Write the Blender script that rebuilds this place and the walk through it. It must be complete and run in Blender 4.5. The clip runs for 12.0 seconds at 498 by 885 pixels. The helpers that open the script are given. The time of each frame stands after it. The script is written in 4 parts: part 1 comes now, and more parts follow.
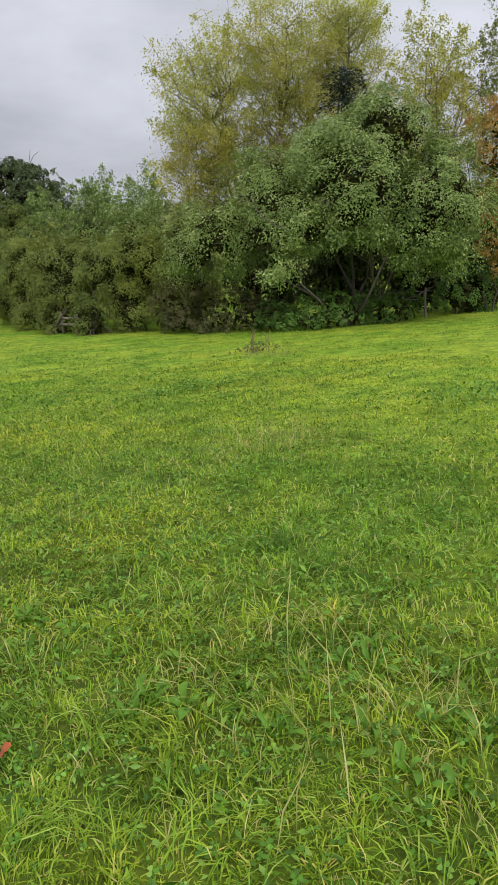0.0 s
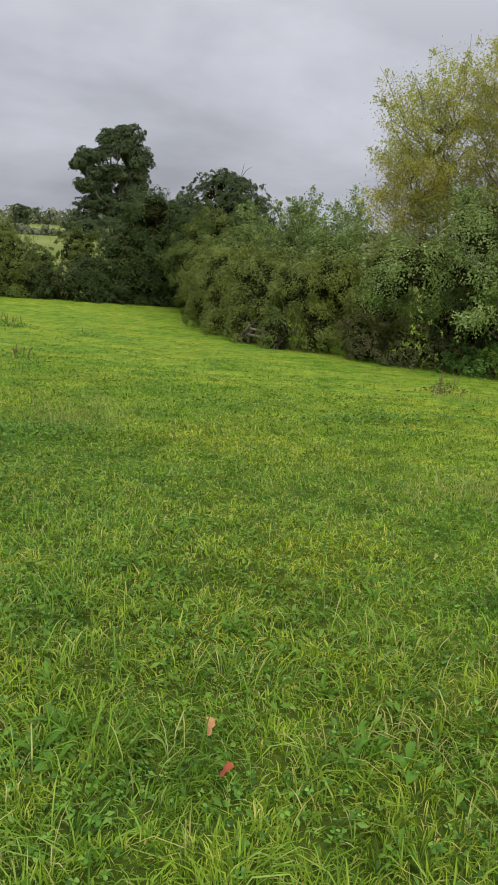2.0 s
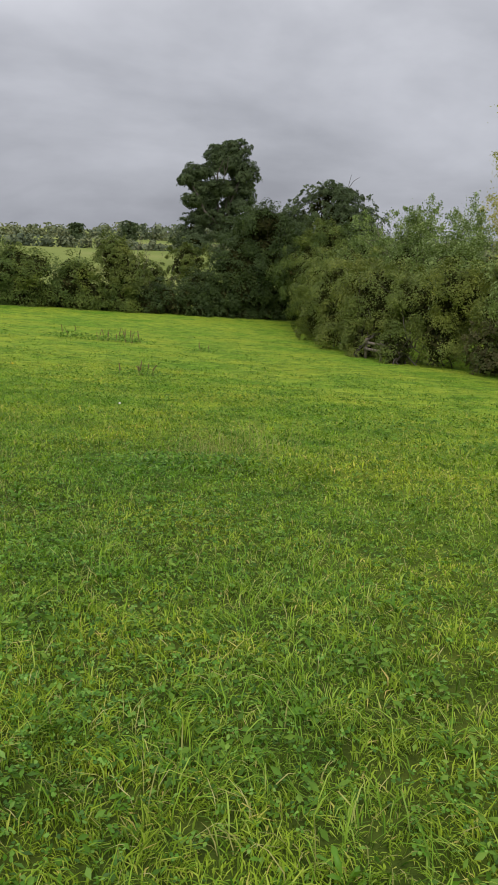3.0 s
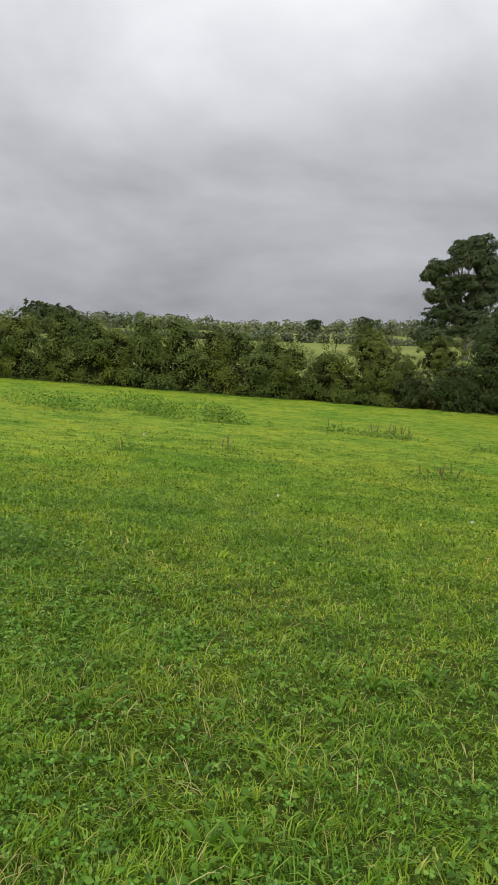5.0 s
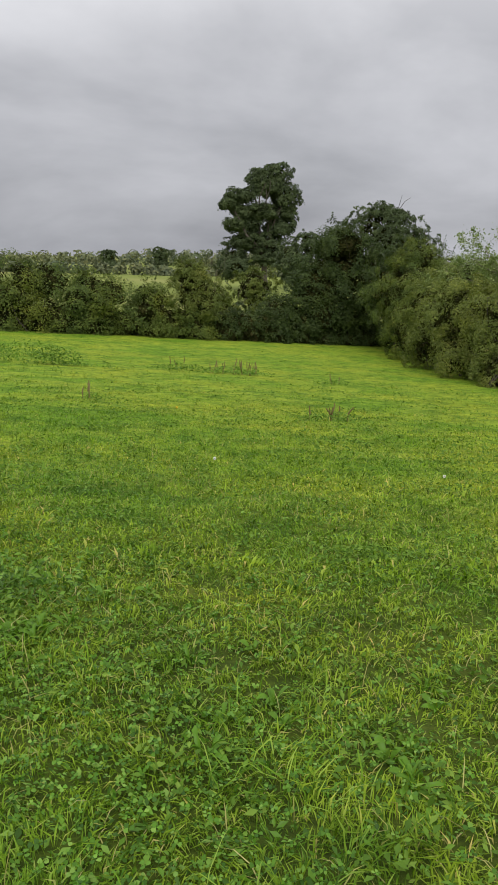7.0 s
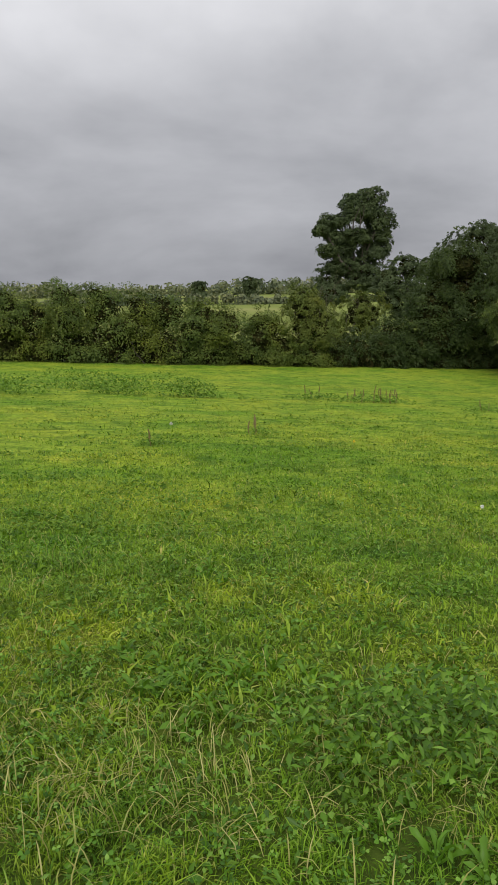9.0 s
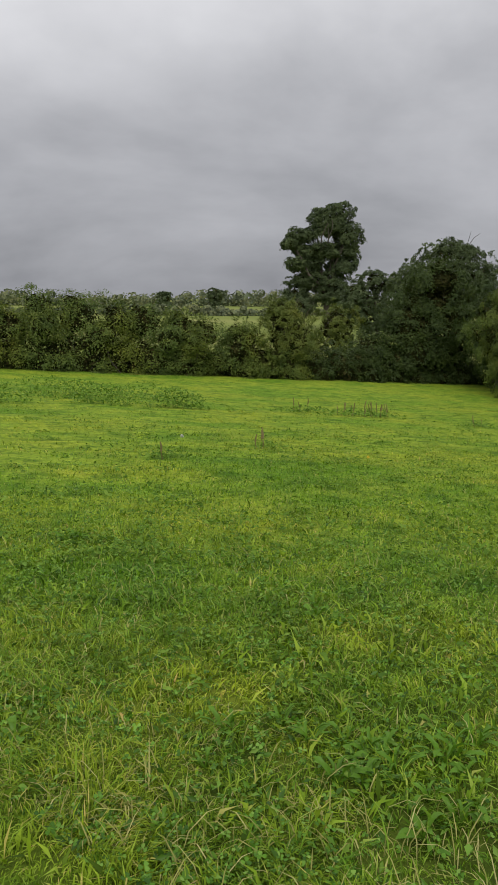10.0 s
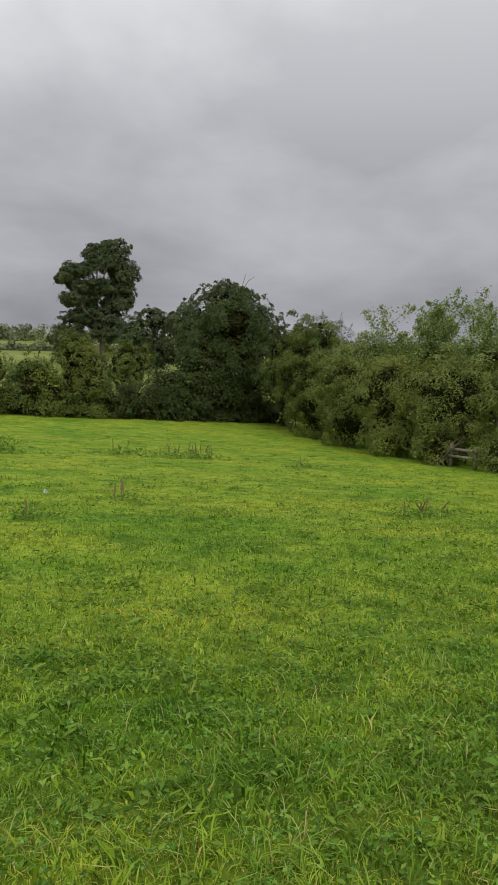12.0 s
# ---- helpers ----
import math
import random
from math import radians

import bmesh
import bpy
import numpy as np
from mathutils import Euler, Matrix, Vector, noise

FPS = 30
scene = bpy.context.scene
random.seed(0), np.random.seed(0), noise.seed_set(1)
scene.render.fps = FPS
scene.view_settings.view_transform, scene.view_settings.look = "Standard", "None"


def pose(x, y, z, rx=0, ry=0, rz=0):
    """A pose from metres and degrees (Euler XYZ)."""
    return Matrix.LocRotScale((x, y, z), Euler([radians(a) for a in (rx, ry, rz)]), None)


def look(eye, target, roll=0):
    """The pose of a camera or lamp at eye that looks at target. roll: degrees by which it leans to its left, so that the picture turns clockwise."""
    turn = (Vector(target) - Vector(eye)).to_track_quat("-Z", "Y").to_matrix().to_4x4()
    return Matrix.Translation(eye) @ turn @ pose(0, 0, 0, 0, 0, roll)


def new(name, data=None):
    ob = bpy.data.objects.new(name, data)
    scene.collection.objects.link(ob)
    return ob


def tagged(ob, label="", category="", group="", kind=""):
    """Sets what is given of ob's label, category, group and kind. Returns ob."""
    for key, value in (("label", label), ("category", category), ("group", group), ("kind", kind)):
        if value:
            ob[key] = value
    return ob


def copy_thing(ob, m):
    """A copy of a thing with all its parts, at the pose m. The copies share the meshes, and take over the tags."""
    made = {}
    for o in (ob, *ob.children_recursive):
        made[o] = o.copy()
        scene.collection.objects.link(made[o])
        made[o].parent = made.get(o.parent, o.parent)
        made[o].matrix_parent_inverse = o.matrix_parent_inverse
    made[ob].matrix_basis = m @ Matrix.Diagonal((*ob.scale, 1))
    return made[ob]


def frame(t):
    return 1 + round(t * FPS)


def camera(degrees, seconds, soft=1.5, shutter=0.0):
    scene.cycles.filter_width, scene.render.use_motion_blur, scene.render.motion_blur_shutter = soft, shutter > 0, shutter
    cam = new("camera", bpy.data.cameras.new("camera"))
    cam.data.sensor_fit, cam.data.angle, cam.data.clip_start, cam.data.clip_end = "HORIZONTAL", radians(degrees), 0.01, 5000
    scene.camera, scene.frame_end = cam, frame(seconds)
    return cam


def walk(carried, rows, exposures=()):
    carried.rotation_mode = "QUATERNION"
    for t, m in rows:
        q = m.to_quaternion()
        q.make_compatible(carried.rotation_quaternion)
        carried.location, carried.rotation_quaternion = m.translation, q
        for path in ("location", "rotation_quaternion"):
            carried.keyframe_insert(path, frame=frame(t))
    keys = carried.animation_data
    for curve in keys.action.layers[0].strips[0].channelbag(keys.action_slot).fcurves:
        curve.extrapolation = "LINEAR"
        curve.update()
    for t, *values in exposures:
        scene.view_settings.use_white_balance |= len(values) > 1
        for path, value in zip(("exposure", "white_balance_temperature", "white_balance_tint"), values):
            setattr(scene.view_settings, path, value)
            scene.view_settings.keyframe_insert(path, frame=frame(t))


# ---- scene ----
cam = camera(34.58, 12.0)
PATH = [
    (0, pose(3.009, -5.158, 1.812, 73.189, 3.785, -35.350)),
    (0.5, pose(3.021, -5.145, 1.812, 72.867, 1.388, -36.523)),
    (1, pose(3.036, -5.114, 1.844, 73.733, 1.976, -34.119)),
    (1.5, pose(2.935, -5.056, 1.830, 74.910, 0.310, -32.761)),
    (2, pose(2.720, -4.824, 1.795, 74.971, -3.379, -21.862)),
    (2.5, pose(2.572, -4.234, 1.746, 73.342, -4.621, -15.510)),
    (3, pose(2.333, -3.692, 1.765, 75.454, -2.188, -14.819)),
    (3.5, pose(1.990, -2.985, 1.729, 75.477, 0.871, -3.384)),
    (3.7, pose(1.844, -2.675, 1.689, 76.251, 0.533, 2.228)),
    (5.3, pose(0.618, -0.747, 1.525, 81.828, -2.585, 0.524)),
    (5.5, pose(0.459, -0.535, 1.528, 76.989, -1.238, -2.292)),
    (6, pose(-0.000, -0.000, 1.525, 81.068, -0.192, -3.930)),
    (6.5, pose(-0.476, 0.553, 1.457, 79.240, 0.231, -10.329)),
    (6.7, pose(-0.601, 0.767, 1.466, 77.644, -1.571, -13.562)),
    (8.3, pose(-1.834, 2.089, 1.353, 76.063, 0.059, -7.373)),
    (8.5, pose(-2.025, 2.282, 1.368, 74.490, -1.580, -6.660)),
    (9, pose(-2.449, 2.644, 1.385, 78.954, 0.931, -7.237)),
    (9.5, pose(-2.876, 3.109, 1.309, 82.588, 0.189, -6.885)),
    (10, pose(-3.343, 3.500, 1.303, 79.777, -0.354, -9.827)),
    (10.5, pose(-3.709, 3.940, 1.258, 81.149, -2.750, -13.535)),
    (11, pose(-4.064, 4.492, 1.264, 80.956, -0.977, -18.927)),
    (11.5, pose(-4.409, 4.974, 1.278, 79.866, -5.181, -24.799)),
    (12, pose(-4.716, 5.612, 1.246, 82.722, -1.984, -26.167)),
]
walk(cam, PATH, exposures=[(0.0, 0.51, 6250, 11), (1.5, 0.47, 6250, 11), (2.0, 0.34, 6250, 11), (2.5, 0.33, 6250, 11), (3.0, 0.2, 6300, 11), (3.5, 0.29, 6300, 11), (5.5, 0.12, 6500, 10), (6.0, -0.12, 6500, 10), (6.5, 0.05, 6500, 10), (8.5, 0.5, 6500, 10), (9.0, 0.1, 6500, 10), (9.5, -0.27, 6500, 10), (10.0, 0.0, 6500, 10), (10.5, 0.02, 6500, 10), (11.0, 0.1, 6500, 10), (12.0, 0.02, 6500, 10)])

# ---- world and sun: a bright overcast day ----
SUN_EL, SUN_AZ = radians(48), radians(200)
world = bpy.data.worlds.new("overcast_sky")
scene.world = world
world.use_nodes = True
wn, wl = world.node_tree.nodes, world.node_tree.links
wn.clear()


def wnode(kind, **props):
    n = wn.new(kind)
    for k, v in props.items():
        n.inputs[k].default_value = v
    return n


def wmath(op, a, b):
    n = wn.new("ShaderNodeMath")
    n.operation = op
    for i, v in enumerate((a, b)):
        if isinstance(v, (int, float)):
            n.inputs[i].default_value = v
        else:
            wl.new(v, n.inputs[i])
    return n.outputs[0]


coord = wn.new("ShaderNodeTexCoord")
sep = wn.new("ShaderNodeSeparateXYZ")
wl.new(coord.outputs["Generated"], sep.inputs[0])
up = wmath("MAXIMUM", sep.outputs[2], 0.0)
lift = wmath("ADD", up, 0.34)
flat = wn.new("ShaderNodeCombineXYZ")
wl.new(wmath("DIVIDE", sep.outputs[0], lift), flat.inputs[0])
wl.new(wmath("DIVIDE", sep.outputs[1], lift), flat.inputs[1])
cloud = wnode("ShaderNodeTexNoise", Scale=1.2, Detail=6.0, Roughness=0.52, Distortion=0.2)
wl.new(flat.outputs[0], cloud.inputs["Vector"])
cloud_ramp = wn.new("ShaderNodeValToRGB")
cloud_ramp.color_ramp.elements[0].position, cloud_ramp.color_ramp.elements[1].position = 0.38, 0.66
cloud_ramp.color_ramp.elements[0].color = (0.8, 0.802, 0.82, 1)
cloud_ramp.color_ramp.elements[1].color = (1.26, 1.255, 1.265, 1)
wl.new(cloud.outputs["Fac"], cloud_ramp.inputs[0])
# the cloud deck brightens from the horizon to the zenith
deck = wn.new("ShaderNodeValToRGB")
deck.color_ramp.interpolation = "B_SPLINE"
els = deck.color_ramp.elements
els[0].position, els[0].color = 0.0, (0.335, 0.343, 0.366, 1)
els[1].position, els[1].color = 1.0, (2.0, 2.0, 2.0, 1)
for pos, col in ((0.1, (0.377, 0.382, 0.405)), (0.28, (0.602, 0.606, 0.624)), (0.55, (1.1, 1.1, 1.11))):
    e = els.new(pos)
    e.color = (*col, 1)
wl.new(up, deck.inputs[0])
mul = wn.new("ShaderNodeMix")
mul.data_type, mul.blend_type = "RGBA", "MULTIPLY"
mul.inputs["Factor"].default_value = 1.0
wl.new(deck.outputs[0], mul.inputs["A"])
wl.new(cloud_ramp.outputs[0], mul.inputs["B"])
sky = wn.new("ShaderNodeTexSky")
sky.sky_type, sky.sun_disc, sky.sun_elevation, sky.sun_rotation = "NISHITA", False, SUN_EL, SUN_AZ
sky.dust_density = 3.0
bg_sky, bg_cloud = wnode("ShaderNodeBackground", Strength=0.05), wnode("ShaderNodeBackground", Strength=1.0)
wl.new(sky.outputs[0], bg_sky.inputs[0])
wl.new(mul.outputs["Result"], bg_cloud.inputs[0])
both = wn.new("ShaderNodeMixShader")
both.inputs[0].default_value = 0.93
wl.new(bg_sky.outputs[0], both.inputs[1])
wl.new(bg_cloud.outputs[0], both.inputs[2])
wl.new(both.outputs[0], wn.new("ShaderNodeOutputWorld").inputs[0])

sun = new("sun", bpy.data.lights.new("sun", "SUN"))
sun.data.energy, sun.data.angle, sun.data.color = 1.5, radians(30), (1.0, 0.97, 0.93)
sun.matrix_world = look((0, 0, 0), (math.sin(SUN_AZ) * -math.cos(SUN_EL), -math.cos(SUN_AZ) * math.cos(SUN_EL), -math.sin(SUN_EL)))


# ---- materials ----
def material(name):
    m = bpy.data.materials.new(name)
    m.use_nodes = True
    return m, m.node_tree.nodes, m.node_tree.links, m.node_tree.nodes["Principled BSDF"]


def ramp(nodes, stops):
    r = nodes.new("ShaderNodeValToRGB")
    e = r.color_ramp.elements
    e[0].position, e[0].color = stops[0][0], (*stops[0][1], 1)
    e[1].position, e[1].color = stops[-1][0], (*stops[-1][1], 1)
    for p, c in stops[1:-1]:
        k = e.new(p)
        k.color = (*c, 1)
    return r


def noise_tex(nodes, links, vec, scale, detail=4.0, rough=0.55):
    n = nodes.new("ShaderNodeTexNoise")
    n.inputs["Scale"].default_value, n.inputs["Detail"].default_value, n.inputs["Roughness"].default_value = scale, detail, rough
    links.new(vec, n.inputs["Vector"])
    return n.outputs["Fac"]


def blend(nodes, links, fac, a, b, mode="MIX"):
    m = nodes.new("ShaderNodeMix")
    m.data_type, m.blend_type = "RGBA", mode
    for sock, v in (("Factor", fac), ("A", a), ("B", b)):
        if isinstance(v, (int, float)):
            m.inputs[sock].default_value = v
        elif isinstance(v, tuple):
            m.inputs[sock].default_value = (*v, 1)
        else:
            links.new(v, m.inputs[sock])
    return m.outputs["Result"]


def leaf_mat(name, stops, patch=(1, 1, 1), patch_scale=0.6, patch_amount=0.6, gloss=0.5, through_light=0.2, fine=9.0, spec=0.16, bough=0.0, meadow=False):
    """Foliage: a tone for every leaf and every bough, slow drifts of hue across the plant, some light through the blade."""
    m, n, l, b = material(name)
    pos = n.new("ShaderNodeNewGeometry")
    r = ramp(n, stops)
    tone = pos.outputs["Random Per Island"]
    if bough > 0:
        spread = n.new("ShaderNodeMapRange")
        spread.inputs["From Min"].default_value, spread.inputs["From Max"].default_value = 0.3, 0.7
        l.new(noise_tex(n, l, pos.outputs["Position"], bough, 3.0), spread.inputs["Value"])
        half = n.new("ShaderNodeMix")
        half.inputs["Factor"].default_value = 0.55
        l.new(tone, half.inputs["A"])
        l.new(spread.outputs[0], half.inputs["B"])
        tone = half.outputs["Result"]
    l.new(tone, r.inputs[0])
    f = noise_tex(n, l, pos.outputs["Position"], patch_scale, 3.0)
    k = ramp(n, [(0.42, (0, 0, 0)), (0.66, (patch_amount,) * 3)])
    l.new(f, k.inputs[0])
    c = blend(n, l, k.outputs[0], r.outputs[0], patch, "MULTIPLY")
    if meadow:
        c = blend(n, l, 1.0, c, meadow_tint(n, l, pos.outputs["Position"]), "MULTIPLY")
    else:
        fn = ramp(n, [(0.3, (0.82, 0.82, 0.82)), (0.7, (1.15, 1.15, 1.15))])
        l.new(noise_tex(n, l, pos.outputs["Position"], fine, 2.0), fn.inputs[0])
        c = blend(n, l, 1.0, c, fn.outputs[0], "MULTIPLY")
    l.new(c, b.inputs["Base Color"])
    b.inputs["Roughness"].default_value = gloss
    b.inputs["Specular IOR Level"].default_value = spec
    t = n.new("ShaderNodeBsdfTranslucent")
    l.new(blend(n, l, 1.0, c, (1.1, 1.15, 0.6), "MULTIPLY"), t.inputs[0])
    mix = n.new("ShaderNodeMixShader")
    mix.inputs[0].default_value = through_light
    l.new(b.outputs[0], mix.inputs[1])
    l.new(t.outputs[0], mix.inputs[2])
    l.new(mix.outputs[0], n["Material Output"].inputs[0])
    return m


def meadow_tint(n, l, pos):
    """Broad drifts from deep green to yellowish sward, with smaller patches of lush and poor growth inside them."""
    drift_tone = ramp(n, [(0.36, (0.68, 0.85, 0.6)), (0.5, (1.01, 1.01, 0.9)), (0.64, (1.22, 1.08, 0.92))])
    l.new(noise_tex(n, l, pos, 0.33, 4.0, 0.6), drift_tone.inputs[0])
    patch_tone = ramp(n, [(0.35, (0.54, 0.66, 0.52)), (0.5, (1.02, 1.02, 0.97)), (0.66, (1.25, 1.19, 1.05))])
    l.new(noise_tex(n, l, pos, 1.9, 5.0, 0.65), patch_tone.inputs[0])
    return blend(n, l, 1.0, drift_tone.outputs[0], patch_tone.outputs[0], "MULTIPLY")


def bark_mat(name, c1, c2, scale=6.0):
    m, n, l, b = material(name)
    co = n.new("ShaderNodeTexCoord").outputs["Object"]
    mp = n.new("ShaderNodeMapping")
    mp.inputs["Scale"].default_value = (1, 1, 0.25)
    l.new(co, mp.inputs[0])
    f = noise_tex(n, l, mp.outputs[0], scale, 6.0, 0.65)
    r = ramp(n, [(0.3, c1), (0.7, c2)])
    l.new(f, r.inputs[0])
    l.new(r.outputs[0], b.inputs["Base Color"])
    b.inputs["Roughness"].default_value = 0.9
    bump = n.new("ShaderNodeBump")
    bump.inputs["Strength"].default_value, bump.inputs["Distance"].default_value = 0.6, 0.02
    l.new(f, bump.inputs["Height"])
    l.new(bump.outputs[0], b.inputs["Normal"])
    return m


def plain_mat(name, color, rough=0.7, vary=0.25, scale=40.0):
    m, n, l, b = material(name)
    co = n.new("ShaderNodeTexCoord").outputs["Object"]
    r = ramp(n, [(0.3, tuple(c * (1 - vary) for c in color)), (0.7, tuple(c * (1 + vary) for c in color))])
    l.new(noise_tex(n, l, co, scale, 4.0), r.inputs[0])
    l.new(r.outputs[0], b.inputs["Base Color"])
    b.inputs["Roughness"].default_value = rough
    return m


def ground_mat():
    m, n, l, b = material("meadow_ground")
    pos = n.new("ShaderNodeNewGeometry").outputs["Position"]
    base = ramp(n, [(0.25, (0.085, 0.145, 0.014)), (0.45, (0.16, 0.245, 0.022)), (0.62, (0.225, 0.305, 0.036)), (0.85, (0.31, 0.335, 0.075))])
    mp = n.new("ShaderNodeMapping")
    mp.inputs["Scale"].default_value = (1.0, 2.2, 1.0)
    l.new(pos, mp.inputs[0])
    a = noise_tex(n, l, mp.outputs[0], 1.1, 8.0, 0.72)
    l.new(a, base.inputs[0])
    c = blend(n, l, 1.0, base.outputs[0], meadow_tint(n, l, pos), "MULTIPLY")
    fine = ramp(n, [(0.32, (0.4, 0.44, 0.4)), (0.62, (1.2, 1.18, 1.1))])
    l.new(noise_tex(n, l, pos, 9.0, 6.0, 0.75), fine.inputs[0])
    c = blend(n, l, 1.0, c, fine.outputs[0], "MULTIPLY")
    # near the walk: soil and thatch, darkened to hold the shade between blades
    shaded_soil = ramp(n, [(0.3, (0.02, 0.03, 0.006)), (0.7, (0.055, 0.078, 0.011))])
    l.new(noise_tex(n, l, pos, 22.0, 4.0), shaded_soil.inputs[0])
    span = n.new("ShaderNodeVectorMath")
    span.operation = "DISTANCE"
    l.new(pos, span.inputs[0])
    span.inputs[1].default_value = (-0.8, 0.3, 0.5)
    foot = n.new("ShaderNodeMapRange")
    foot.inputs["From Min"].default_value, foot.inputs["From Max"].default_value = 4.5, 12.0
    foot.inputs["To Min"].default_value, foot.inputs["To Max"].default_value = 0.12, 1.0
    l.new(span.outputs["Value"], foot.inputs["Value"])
    c = blend(n, l, foot.outputs[0], shaded_soil.outputs[0], c)
    # distant fields: pale pasture and stubble
    sepp = n.new("ShaderNodeSeparateXYZ")
    l.new(pos, sepp.inputs[0])
    far = n.new("ShaderNodeMapRange")
    far.inputs["From Min"].default_value, far.inputs["From Max"].default_value = 62.0, 80.0
    l.new(sepp.outputs[1], far.inputs["Value"])
    fields = ramp(n, [(0.35, (0.125, 0.16, 0.033)), (0.5, (0.17, 0.205, 0.046)), (0.65, (0.215, 0.225, 0.068))])
    l.new(noise_tex(n, l, pos, 0.012, 2.0), fields.inputs[0])
    c = blend(n, l, far.outputs[0], c, fields.outputs[0])
    l.new(c, b.inputs["Base Color"])
    b.inputs["Roughness"].default_value = 0.95
    b.inputs["Specular IOR Level"].default_value = 0.1
    bump = n.new("ShaderNodeBump")
    bump.inputs["Strength"].default_value, bump.inputs["Distance"].default_value = 0.8, 0.05
    l.new(a, bump.inputs["Height"])
    l.new(bump.outputs[0], b.inputs["Normal"])
    return m


M_GROUND = ground_mat()
GREENS = [(0.0, (0.046, 0.092, 0.010)), (0.32, (0.145, 0.25, 0.017)), (0.62, (0.213, 0.336, 0.03)), (0.9, (0.27, 0.395, 0.065)), (0.96, (0.35, 0.41, 0.10)), (1.0, (0.46, 0.40, 0.18))]
M_LONG = leaf_mat("long_grass_blades", [(0.0, (0.05, 0.11, 0.014)), (0.35, (0.118, 0.242, 0.022)), (0.7, (0.185, 0.325, 0.036)), (0.94, (0.265, 0.395, 0.085)), (1.0, (0.40, 0.39, 0.17))], (1.3, 1.1, 0.9), 0.55, 0.6, 0.5, 0.3, 3.0, 0.1, meadow=True)
M_GRASS = leaf_mat("grass_blades", GREENS, (1.4, 1.12, 0.9), 0.55, 0.6, 0.5, 0.3, 3.0, 0.1, meadow=True)
M_TURF = leaf_mat("short_turf", [(0.0, (0.15, 0.215, 0.028)), (0.4, (0.20, 0.28, 0.038)), (0.8, (0.25, 0.325, 0.055)), (1.0, (0.32, 0.355, 0.10))], (1.12, 1.02, 0.95), 0.22, 0.8, 0.6, 0.35, 1.2, 0.12, meadow=True)
M_CLOVER = leaf_mat("clover_leaves", [(0.0, (0.04, 0.105, 0.012)), (0.6, (0.108, 0.25, 0.021)), (1.0, (0.215, 0.365, 0.065))], (1.15, 1.1, 0.9), 0.8, 0.5, 0.45, 0.25, spec=0.2)
M_BROAD = leaf_mat("broad_weed_leaves", [(0.0, (0.045, 0.105, 0.012)), (0.7, (0.12, 0.252, 0.021)), (1.0, (0.22, 0.36, 0.065))], (1.1, 1.05, 0.9), 2.0, 0.5, 0.4, 0.3, spec=0.2)
M_STRAW = leaf_mat("dry_grass", [(0.0, (0.22, 0.225, 0.06)), (0.6, (0.33, 0.32, 0.10)), (1.0, (0.44, 0.41, 0.17))], (1, 1, 1), 1.0, 0.0, 0.7, 0.2, spec=0.07)
M_WEED = leaf_mat("meadow_weeds", [(0.0, (0.07, 0.14, 0.02)), (0.6, (0.13, 0.235, 0.03)), (1.0, (0.20, 0.31, 0.05))], (1.1, 1.1, 1), 0.6, 0.4, 0.5, 0.25, spec=0.07)
M_STALK = plain_mat("dry_brown_stalk", (0.17, 0.135, 0.048), 0.85)
M_HAW = leaf_mat("hawthorn_leaves", [(0.0, (0.0698, 0.093, 0.0186)), (0.45, (0.1302, 0.1693, 0.0335)), (0.85, (0.2093, 0.2511, 0.0577)), (1.0, (0.3162, 0.2976, 0.0837))], (1.25, 1.1, 0.8), 0.35, 0.7, 0.45, bough=1.6)
M_HEDGE = leaf_mat("hedge_leaves", [(0.0, (0.0387, 0.0688, 0.0146)), (0.5, (0.086, 0.129, 0.0258)), (0.9, (0.1548, 0.2021, 0.043)), (1.0, (0.2236, 0.2322, 0.0645))], (1.7, 1.35, 0.75), 0.3, 0.7, 0.5, bough=1.1)
M_OLIVE = leaf_mat("olive_leaves", [(0.0, (0.063, 0.09, 0.018)), (0.5, (0.1125, 0.1485, 0.0297)), (1.0, (0.18, 0.2115, 0.0495))], (1.3, 1.1, 0.8), 0.4, 0.6, 0.5, bough=1.2)
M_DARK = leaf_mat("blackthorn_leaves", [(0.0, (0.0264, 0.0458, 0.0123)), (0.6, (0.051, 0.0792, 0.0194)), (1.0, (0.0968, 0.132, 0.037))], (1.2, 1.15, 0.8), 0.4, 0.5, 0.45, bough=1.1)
M_SALLOW = leaf_mat("sallow_leaves", [(0.0, (0.0855, 0.1311, 0.0296)), (0.5, (0.1653, 0.2337, 0.0593)), (0.85, (0.3078, 0.3819, 0.1368)), (1.0, (0.5016, 0.5472, 0.285))], (1.1, 1.05, 0.8), 0.5, 0.5, 0.4, bough=1.5)
M_WILLOW = leaf_mat("willow_leaves", [(0.0, (0.2464, 0.2632, 0.0672)), (0.5, (0.392, 0.3976, 0.1064)), (0.85, (0.5152, 0.4928, 0.1512)), (1.0, (0.6496, 0.5376, 0.168))], (1.15, 0.98, 0.7), 0.35, 0.6, 0.5, 0.5, bough=0.8)
M_BIRCH = leaf_mat("birch_leaves", [(0.0, (0.10, 0.13, 0.04)), (0.6, (0.17, 0.20, 0.06)), (1.0, (0.28, 0.29, 0.12))], (1.1, 1.0, 0.8), 0.6, 0.5, 0.45, 0.35)
M_RUST = leaf_mat("turning_leaves", [(0.0, (0.15, 0.13, 0.04)), (0.5, (0.33, 0.19, 0.05)), (1.0, (0.50, 0.26, 0.07))], (0.75, 1.0, 0.8), 0.7, 0.7, 0.5, bough=1.2)
